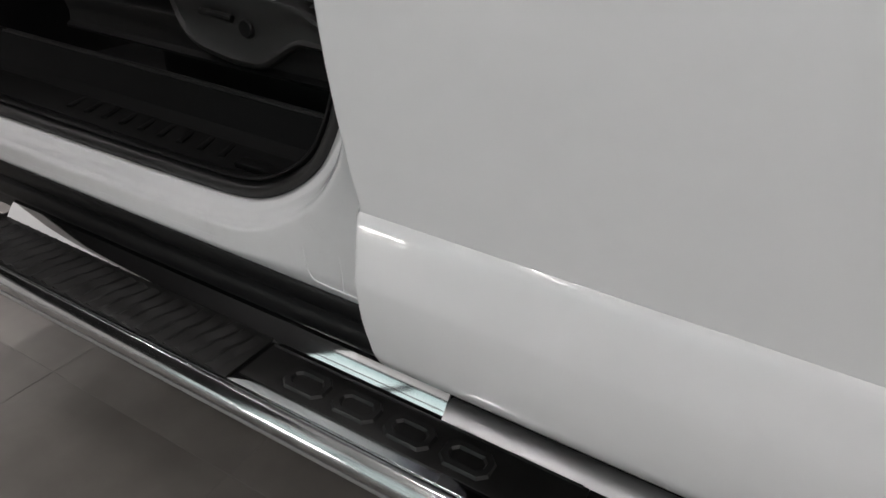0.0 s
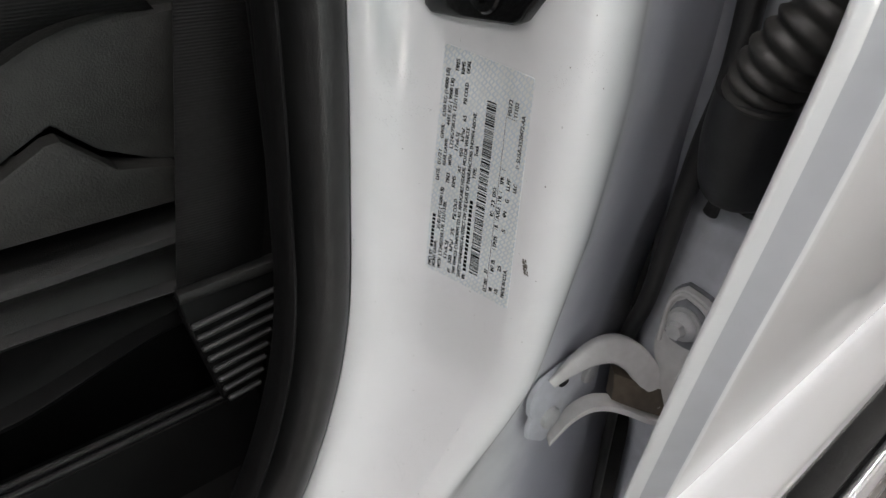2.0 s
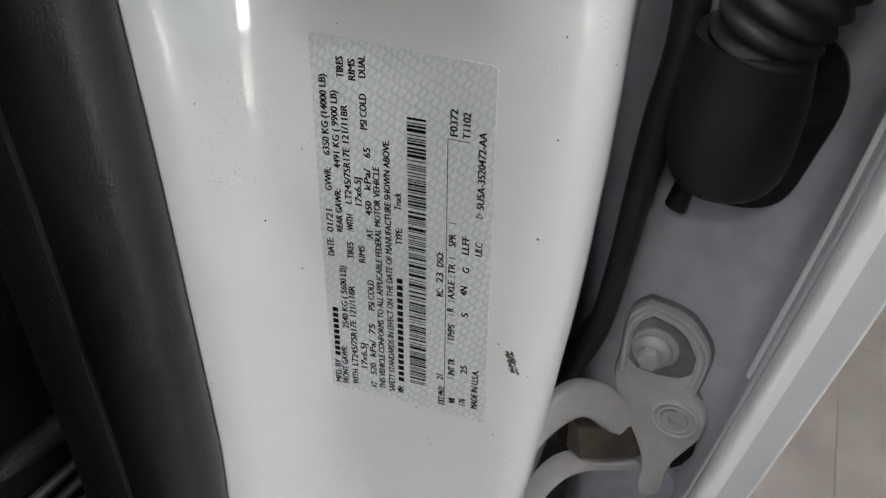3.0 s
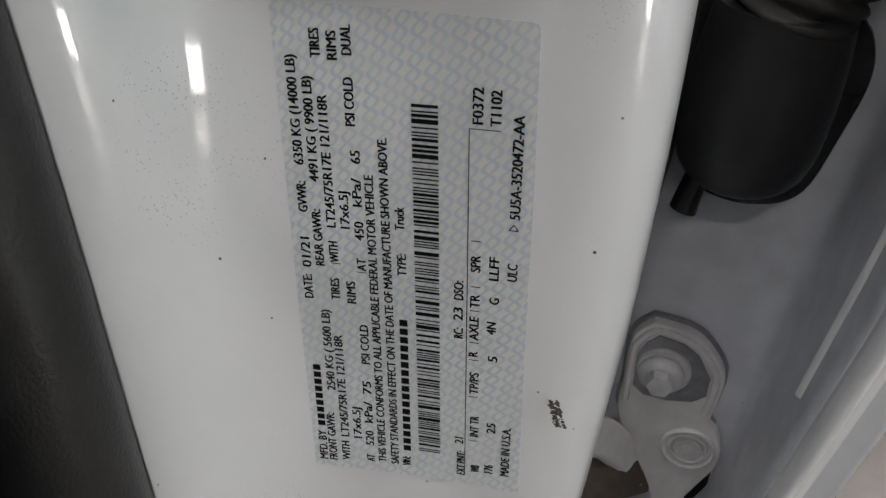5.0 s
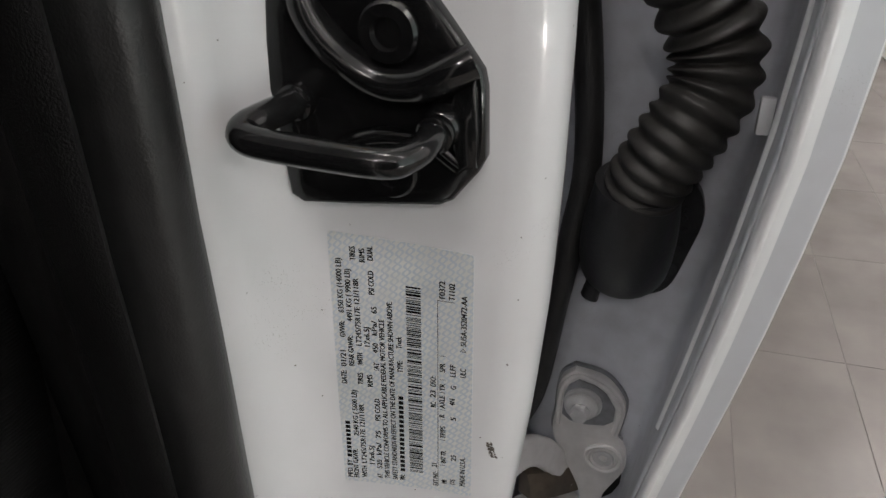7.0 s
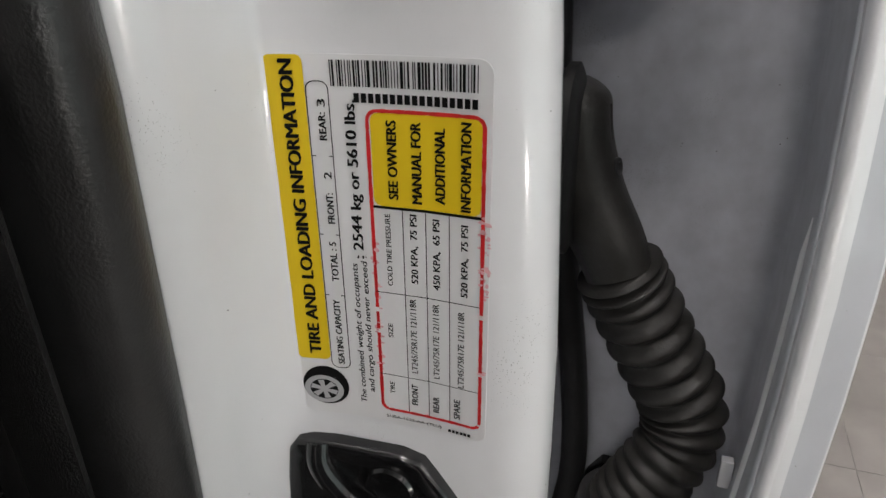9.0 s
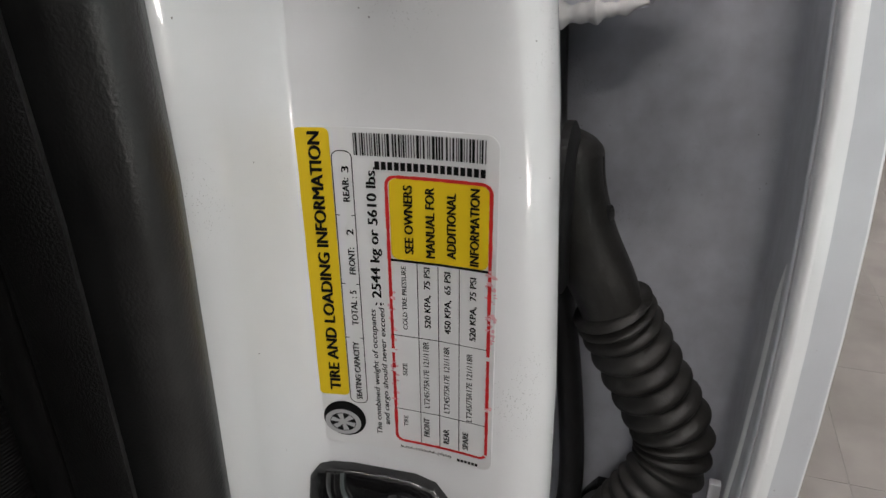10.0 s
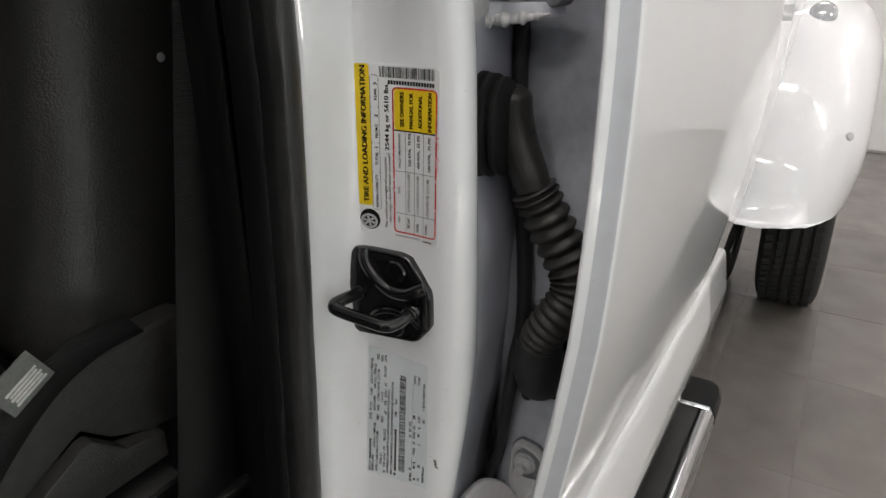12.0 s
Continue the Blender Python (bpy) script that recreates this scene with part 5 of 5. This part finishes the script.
for y, z, r in ((-0.0036, 1.0262, 0.0004), (0.0715, 1.003, 0.0003), (0.078, 1.022, 0.0004), (0.069, 1.043, 0.0003)):
    part("speck", lathe([(r, 0.0), (r * 0.7, r * 0.4), (r * 0.1, r * 0.5)], Matrix(((0, 0, -1, face_x(y, z) - 0.0002 - max(0, y - 0.066) * 0.9), (1, 0, 0, y), (0, 1, 0, z), (0, 0, 0, 1))), 8), SMUDGE, truck)

tire = film("tire_label", truck, tire_point, -0.0002, 0.0648, 1.1735, 1.3015, PAPER_W, "white and yellow tire and loading information label, scuffed red frame", 0.0004, 0.004)
film("yellow_band", tire, tire_point, 0.0536, 0.0646, 1.1982, 1.3013, PAPER_Y, "yellow heading band", 0.0007, 0.002, 0.0001)
film("yellow_panel", tire, tire_point, 0.0026, 0.0352, 1.2560, 1.2852, PAPER_Y, "yellow notice panel", 0.0007, 0.0025, 0.0001)
ink = bmesh.new()


def t(text, b, a0, a1, h, bold=0.024, shear=0.0):
    words(ink, text, tire_point, b, a0, a1, h, L3, bold=bold, shear=shear)


t("TIRE AND LOADING INFORMATION", 0.0564, 1.2008, 1.2999, 0.0040, 0.034)
t("SEATING CAPACITY", 0.0487, 1.1972, 1.2224, 0.0022)
t("TOTAL : 5", 0.0482, 1.2294, 1.2429, 0.0023)
t("FRONT:", 0.0479, 1.2492, 1.2591, 0.0022)
t("2", 0.0478, 1.2640, 1.2661, 0.0024)
t("REAR:", 0.0482, 1.2763, 1.2847, 0.0022)
t("3", 0.0480, 1.2866, 1.2887, 0.0024)
t("The combined weight of occupants", 0.0418, 1.1810, 1.2362, 0.0021, 0.014, 0.12)
t(": 2544 kg or 5610 lbs.", 0.0394, 1.2382, 1.2887, 0.0034, 0.028)
t("and cargo should never exceed :", 0.0386, 1.1864, 1.2392, 0.0021, 0.014, 0.12)
t("SEE OWNERS", 0.0274, 1.2587, 1.2831, 0.0031, 0.030)
t("MANUAL FOR", 0.0202, 1.2580, 1.2830, 0.0031, 0.030)
t("ADDITIONAL", 0.0132, 1.2587, 1.2817, 0.0031, 0.030)
t("INFORMATION", 0.0056, 1.2572, 1.2840, 0.0031, 0.030)
t("COLD TIRE PRESSURE", 0.0303, 1.2298, 1.2537, 0.0017, 0.014)
t("520 KPA,  75 PSI", 0.0220, 1.2316, 1.2542, 0.0022)
t("450 KPA,  65 PSI", 0.0150, 1.2306, 1.2535, 0.0022)
t("520 KPA,  75 PSI", 0.0063, 1.2297, 1.2529, 0.0022)
t("SIZE", 0.0310, 1.2105, 1.2157, 0.0017, 0.014)
t("LT245/75R17E 121/118R", 0.0229, 1.1978, 1.2260, 0.0021, 0.010)
t("LT245/75R17E 121/118R", 0.0155, 1.1973, 1.2254, 0.0021, 0.010)
t("LT245/75R17E 121/118R", 0.0073, 1.1958, 1.2244, 0.0021, 0.010)
t("TIRE", 0.0313, 1.1872, 1.1923, 0.0017, 0.014)
t("FRONT", 0.0231, 1.1838, 1.1928, 0.0022)
t("REAR", 0.0157, 1.1824, 1.1893, 0.0022)
t("SPARE", 0.0085, 1.1817, 1.1902, 0.0022)
barcode(ink, tire_point, 0.0035, 0.0459, 1.2926, 1.3000, 46, L3, True, 7)
bars(ink, tire_point, 1.2880, 0.0036, 0.0397, 0.0028, 17, L3, True)
words(ink, "5U5A-1532-AA (TLU)", tire_point, 1.1756, 0.0347, 0.0150, 0.0013, L3, True, 0.02)
bars(ink, tire_point, 1.1748, 0.0047, 0.0128, 0.0013, 6, L3, True)
strip(ink, tire_point, 0.0024, 0.0354, 1.2553, 1.2562, L3)
for b in (0.0263, 0.0192, 0.0120):
    strip(ink, tire_point, b - 0.00013, b + 0.00013, 1.1800, 1.2555, L3)
for a in (1.2272, 1.1955):
    strip(ink, tire_point, 0.0024, 0.0364, a - 0.00013, a + 0.00013, L3)


def ring(bm, place, b0, b1, a0, a1, radius, width, lift, gaps=None):
    """An outline with rounded corners."""
    mid = []
    for cb, ca, s in ((b1 - radius, a1 - radius, 0), (b0 + radius, a1 - radius, 90), (b0 + radius, a0 + radius, 180), (b1 - radius, a0 + radius, 270)):
        for k in range(7):
            ang = radians(s + 15 * k)
            mid.append((cb, ca, ang))
    pts = []
    for i, (cb, ca, ang) in enumerate(mid):
        pts.append((cb, ca, ang))
    out = []
    for i in range(len(pts)):
        p, q = pts[i], pts[(i + 1) % len(pts)]
        out.append((p[0] + radius * math.cos(p[2]), p[1] + radius * math.sin(p[2]), p[2]))
        P = (p[0] + radius * math.cos(p[2]), p[1] + radius * math.sin(p[2]))
        Q = (q[0] + radius * math.cos(q[2]), q[1] + radius * math.sin(q[2]))
        d = math.hypot(Q[0] - P[0], Q[1] - P[1])
        n = int(d / 0.0016)
        for k in range(1, n):
            f = k / n
            out.append((P[0] + (Q[0] - P[0]) * f, P[1] + (Q[1] - P[1]) * f, p[2]))
    prev = None
    first = None
    rr = random.Random(3)
    for i, (b, a, ang) in enumerate(out + out[:1]):
        wob = rr.uniform(0.75, 1.1) if gaps else 1.0
        u = place(b + width * wob / 2 * math.cos(ang), a + width * wob / 2 * math.sin(ang), lift)
        v = place(b - width * wob / 2 * math.cos(ang), a - width * wob / 2 * math.sin(ang), lift)
        cur = (bm.verts.new(u), bm.verts.new(v))
        if prev and not (gaps and gaps(b, a, rr)):
            bm.faces.new((prev[0], prev[1], cur[1], cur[0]))
        prev = cur


ring(ink, tire_point, 0.0468, 0.0531, 1.1955, 1.2940, 0.0024, 0.0003, L3)
for a in (1.2240, 1.2453, 1.2711):
    strip(ink, tire_point, 0.0518, 0.0531, a, a + 0.0003, L3)
    strip(ink, tire_point, 0.0468, 0.0480, a, a + 0.0003, L3)
# the small wheel drawing
m = Matrix(((0, 0, -1, 0), (-1, 0, 0, 0.0560), (0, 1, 0, 1.1866), (0, 0, 0, 1)))


def oval(bm, cb, ca, rb, ra, lift, hole=0.0, n=32):
    ins, outs = [], []
    for k in range(n):
        ang = 2 * math.pi * k / n
        outs.append(bm.verts.new(tire_point(cb + rb * math.cos(ang), ca + ra * math.sin(ang), lift)))
        if hole:
            ins.append(bm.verts.new(tire_point(cb + rb * hole * math.cos(ang), ca + ra * hole * math.sin(ang), lift)))
    if hole:
        for k in range(n):
            j = (k + 1) % n
            bm.faces.new((outs[k], outs[j], ins[j], ins[k]))
    else:
        bm.faces.new(outs)


oval(ink, 0.0560, 1.1866, 0.0080, 0.0088, L2)
printed("label_print", ink, INK, tire, "black label print")
ink = bmesh.new()
oval(ink, 0.0567, 1.1848, 0.0068, 0.0064, L3, 0.72)
for k in range(6):
    ang = 2 * math.pi * k / 6 + 0.3
    u, v = math.cos(ang), math.sin(ang)
    face = [(0.0567 + u * 0.0012 - v * 0.0007, 1.1848 + v * 0.0012 + u * 0.0007), (0.0567 + u * 0.0046 - v * 0.0011, 1.1848 + v * 0.0042 + u * 0.0011), (0.0567 + u * 0.0046 + v * 0.0011, 1.1848 + v * 0.0042 - u * 0.0011), (0.0567 + u * 0.0012 + v * 0.0007, 1.1848 + v * 0.0012 - u * 0.0007)]
    ink.faces.new([ink.verts.new(tire_point(p, q, L3)) for p, q in face])
oval(ink, 0.0567, 1.1848, 0.0014, 0.0014, L3)
printed("wheel_drawing", ink, INK_GREY, tire, "grey printed wheel drawing")["kind"] = "stuff"
ink = bmesh.new()
ring(ink, tire_point, 0.0019, 0.0360, 1.1793, 1.2858, 0.003, 0.0012, L2, lambda b, a, rr: a < 1.256 and rr.random() < 0.035)
printed("red_frame", ink, INK_RED, tire, "worn red frame line")
# rubbed-off red ink along the frame
ink = bmesh.new()
rng = random.Random(21)
for b0, a0, a1, wide, n in ((0.0004, 1.2300, 1.2580, 0.0024, 44), (0.0352, 1.1900, 1.2500, 0.0016, 36), (0.0200, 1.1790, 1.1800, 0.0010, 10), (0.0010, 1.2020, 1.2070, 0.0016, 6)):
    for k in range(n):
        bb, aa = b0 + rng.uniform(-0.2, 1.0) * wide, rng.uniform(a0, a1)
        r, q = rng.uniform(0.0003, 0.0012), rng.uniform(0.0002, 0.0008)
        ink.faces.new([ink.verts.new(tire_point(bb + r * math.cos(s) * rng.uniform(0.6, 1.2), aa + q * math.sin(s) * rng.uniform(0.6, 1.2), 0.00078 + 0.000004 * k)) for s in (0, 0.9, 1.8, 2.7, 3.6, 4.5, 5.4)])
smear = printed("ink_smear", ink, INK_PINK, tire, "rubbed pink traces of red ink")
smear["kind"] = "stuff"


# ---------------- inside the cab ----------------
def pillar_trim():
    rows = []
    for z in np.linspace(0.74, 1.9, 14):
        rows.append([Vector((x, y, z)) for x, y in ((-0.079, 0.119), (-0.069, 0.148), (-0.045, 0.190), (-0.020, 0.225), (0.0, 0.26), (0.03, 0.30), (0.10, 0.30), (0.12, 0.12))])
    return sheet(rows)


shell(part("pillar_trim", pillar_trim(), TRIM, truck, "black moulded inner pillar trim"), 0.003)

sill = part("sill_trim", capped([[Vector((x, y, z)) for y, z in ((0.128, 0.645), (0.135, 0.662), (0.160, 0.668), (0.215, 0.672), (0.235, 0.690), (0.246, 0.730), (0.250, 0.752), (0.256, 0.756), (0.262, 0.752), (0.266, 0.756), (0.274, 0.754), (0.285, 0.740), (0.30, 0.60), (0.128, 0.60))] for x in np.linspace(-1.25, -0.055, 8)]), SILL, truck, "black moulded sill trim with raised edge", 30)
for y in (0.2530, 0.2640):
    part("sill_bead", rod([(-1.2, y, 0.7555), (-0.5, y, 0.7555), (-0.056, y, 0.7555)], 0.0028, 8), GRAINED, sill)
part("sill_pad", box((0.155, 0.030, 0.012), (-0.285, 0.158, 0.671), 0.003), TRIM, sill)
for k in range(9):
    part("sill_rib", box((0.014, 0.060, 0.005), (-0.42 - 0.055 * k, 0.185, 0.670), 0.002, m=pose(0, 0, 0, 0, 0, 20)), TRIM, sill)

belt = part("seat_belt", sheet([[Vector((-0.116 + 0.172 * (z - 0.895) + dx, 0.206 + dy, z)) for dx, dy in ((0.0, 0.0), (0.030, -0.003), (0.059, -0.004))] for z in (0.895, 0.95, 1.0, 1.1, 1.2, 1.3, 1.45, 1.6, 1.75)]), WEBBING, truck, "black woven seat belt hanging along the pillar")
shell(belt, 0.0014, 0.0)
part("anchor_bar", box((0.078, 0.012, 0.009), (-0.078, 0.200, 0.902), 0.003, m=pose(0, 0, 0, 0, -4, -6)), GRAINED, belt, "plastic anchor bar")
part("anchor_cover", plate([(-0.117, 0.896), (-0.040, 0.900), (-0.046, 0.870), (-0.074, 0.798), (-0.090, 0.791), (-0.099, 0.800), (-0.114, 0.874)], 0.010, 0.003, Matrix(((1, 0, 0, 0), (0, 0, -1, 0.210), (0, 1, 0, 0), (0, 0, 0, 1)))), TRIM, belt, "tapered anchor cover")
for k in range(8):
    x0, x1 = -0.1135 + 0.0023 * k, -0.0470 - 0.0034 * k
    part("anchor_rib", box((x1 - x0, 0.005, 0.0044), ((x0 + x1) / 2, 0.1975, 0.8785 - 0.0106 * k), 0.0014, 1, m=pose(0, 0, 0, 0, -5, 0)), RIB, belt)


part("trim_clip", lathe([(0.0042, 0.0), (0.0036, 0.0012), (0.0005, 0.0017)], Matrix(((1, 0, 0, 0.0100), (0, 0, -1, 0.2945), (0, 1, 0, 1.2900), (0, 0, 0, 1))), 14), INK_GREY, truck, "small pale trim button")


def rounded_outline(pts, steps=4):
    loop = list(pts) + [pts[0]]
    return [(p.x, p.z) for p in curve([(a, 0, b) for a, b in loop], steps)][:-1]


seat = new("front_seat")
seat.parent = truck
seat["label"] = "black vinyl driver's seat with plastic side shield"
side = Matrix(((1, 0, 0, 0), (0, 0, 1, 0.29), (0, 1, 0, 0), (0, 0, 0, 1)))
part("cushion", box((0.60, 0.50, 0.13), (-0.46, 0.55, 1.02), 0.05, 4), LEATHER, seat, "grained black vinyl seat cushion")
part("backrest", box((0.17, 0.50, 0.74), (0.005, 0.545, 1.36), 0.07, 5, m=pose(0, 0, 0, 0, 12, 0)), LEATHER, seat, "grained black vinyl backrest")
part("seat_riser", box((0.70, 0.42, 0.26), (-0.40, 0.54, 0.78), 0.02, 2), TRIM, seat)


def shield(top, low, out, inner, lip):
    """A moulded side panel: a rounded ridge above, a face that falls in to a rounded lower lip."""
    rows = []
    for (x, zt), (xl, zl) in zip(top, low):
        h = zt - zl
        row = [Vector((x, inner + 0.06, zt + 0.004)), Vector((x, inner, zt + 0.004)), Vector((x, out + 0.006, zt + 0.003)), Vector((x, out + 0.001, zt - 0.001)), Vector((x, out, zt - 0.006))]
        for f, y in ((0.3, out + 0.008), (0.55, out + 0.013), (0.8, out + 0.012), (0.9, out + lip), (0.96, out + lip + 0.002), (1.0, out + lip + 0.008)):
            row.append(Vector((x + (xl - x) * f, y, zt - h * f)))
        row.append(Vector((xl, inner + 0.08, zl + 0.004)))
        rows.append(row)
    return sheet(rows)


def along(points, n=36):
    """Even steps in x along a polyline of (x, z), softened."""
    xs = np.linspace(points[0][0], points[-1][0], n)
    zs = np.interp(xs, [p[0] for p in points], [p[1] for p in points])
    zs = np.convolve(np.pad(zs, 1, mode="edge"), (0.25, 0.5, 0.25), "valid")
    return list(zip(xs, zs))


part("side_shield", shield(along([(-0.60, 0.955), (-0.41, 0.949), (-0.306, 0.946), (-0.268, 0.943), (-0.240, 0.924), (-0.193, 0.923), (-0.085, 0.926)]),
                           along([(-0.60, 0.945), (-0.588, 0.915), (-0.572, 0.859), (-0.528, 0.829), (-0.441, 0.814), (-0.366, 0.817), (-0.285, 0.875), (-0.198, 0.878), (-0.085, 0.874)]), 0.236, 0.27, 0.004), GRAINED, seat, "moulded plastic seat side shield", 40)
part("lower_valance", shield(along([(-0.95, 0.88), (-0.30, 0.88), (-0.10, 0.88)]), along([(-0.95, 0.80), (-0.445, 0.800), (-0.218, 0.803), (-0.141, 0.830), (-0.10, 0.838)]), 0.256, 0.28, 0.0), TRIM, seat, "dark lower seat valance", 40)
part("recliner_cover", plate([(-0.250, 0.951), (-0.205, 0.976), (-0.158, 1.002), (-0.150, 1.003), (-0.122, 0.977), (-0.104, 0.974), (-0.085, 0.970), (-0.085, 0.945), (-0.257, 0.945)], 0.03, 0.003, Matrix(((1, 0, 0, 0), (0, 0, -1, 0.275), (0, 1, 0, 0), (0, 0, 0, 1)))), BOLSTER, seat, "flat recliner cover", 25)
part("bolster", plate(rounded_outline([(-0.279, 0.947), (-0.248, 0.954), (-0.200, 0.981), (-0.155, 1.007), (-0.120, 0.980), (-0.070, 0.965), (-0.020, 0.975), (-0.020, 1.060), (-0.075, 1.070), (-0.125, 1.064), (-0.164, 1.049), (-0.201, 1.024), (-0.240, 0.986)], 3), 0.025, 0.010, Matrix(((1, 0, 0, 0), (0, 0, -1, 0.285), (0, 1, 0, 0), (0, 0, 0, 1)))), BOLSTER, seat, "rounded vinyl bolster end", 30)
part("knob", lathe([(0.017, 0.0), (0.017, 0.008), (0.014, 0.011), (0.004, 0.012)], Matrix(((1, 0, 0, -0.400), (0, 0, -1, 0.250), (0, 1, 0, 0.888), (0, 0, 0, 1))), 20), TRIM, seat)
part("lever", rod(curve([(-0.50, 0.236, 0.905), (-0.46, 0.230, 0.907), (-0.425, 0.236, 0.902)], 5), 0.007, 10), TRIM, seat)
lap = curve([(-0.262, 0.256, 0.975), (-0.222, 0.250, 1.028), (-0.176, 0.250, 1.066), (-0.132, 0.254, 1.080), (-0.085, 0.262, 1.078)], 8)
shell(part("lap_belt", sheet([[p + Vector((0.008, 0, -0.012)), p, p + Vector((-0.008, 0.002, 0.012))] for p in lap]), WEBBING, truck, "loop of black belt webbing beside the seat"), 0.0014, 0.0)
tag = part("seat_tag", box((0.040, 0.0015, 0.032), (0, 0, 0), 0.0005), TAG, truck, "small grey fabric tag with pale print")
tag.matrix_basis = pose(-0.189, 0.248, 1.080, 0, -30, 0)
for k in range(5):
    part("print_bar", box((0.029 - 0.003 * (k % 2), 0.0006, 0.0020), (0.0015, -0.0010, -0.0105 + 0.0030 * k)), PRINT, tag)



# ---------------- floor tiles ----------------
floor = tagged(part("floor", box((X1 - X0 + 0.4, Y1 - Y0 + 0.4, 0.1), ((X0 + X1) / 2, (Y0 + Y1) / 2, -0.0509)), GROUT), "grey porcelain tiles with thin dark joints", "floor", kind="structure")
TX, TY = 0.60, 0.30
tile_mesh = None
rest = bmesh.new()
i0, i1 = math.floor((X0 + 0.335) / TX), math.ceil((X1 + 0.335) / TX)
j0, j1 = math.floor(Y0 / TY), math.ceil(Y1 / TY)
for i in range(i0, i1):
    for j in range(j0, j1):
        cx, cy = -0.335 + TX * (i + 0.5), TY * (j + 0.5)
        near = -2.2 < cx < 6.2 and -2.3 < cy < 0.9
        if near:
            if tile_mesh is None:
                tile_mesh = part("tile", box((TX - 0.0020, TY - 0.0020, 0.008), (0, 0, -0.004), 0.0005, 1), TILE, floor)
                ob = tile_mesh
            else:
                ob = new("tile", tile_mesh.data)
                ob.parent = floor
            ob.location = (cx, cy, 0)
        else:
            v = [rest.verts.new((cx + sx * (TX / 2 - 0.002), cy + sy * (TY / 2 - 0.002), 0.0)) for sx, sy in ((-1, -1), (1, -1), (1, 1), (-1, 1))]
            rest.faces.new(v)
rest_ob = part("tiles", rest, TILE, floor)
rest_ob["kind"] = "stuff"
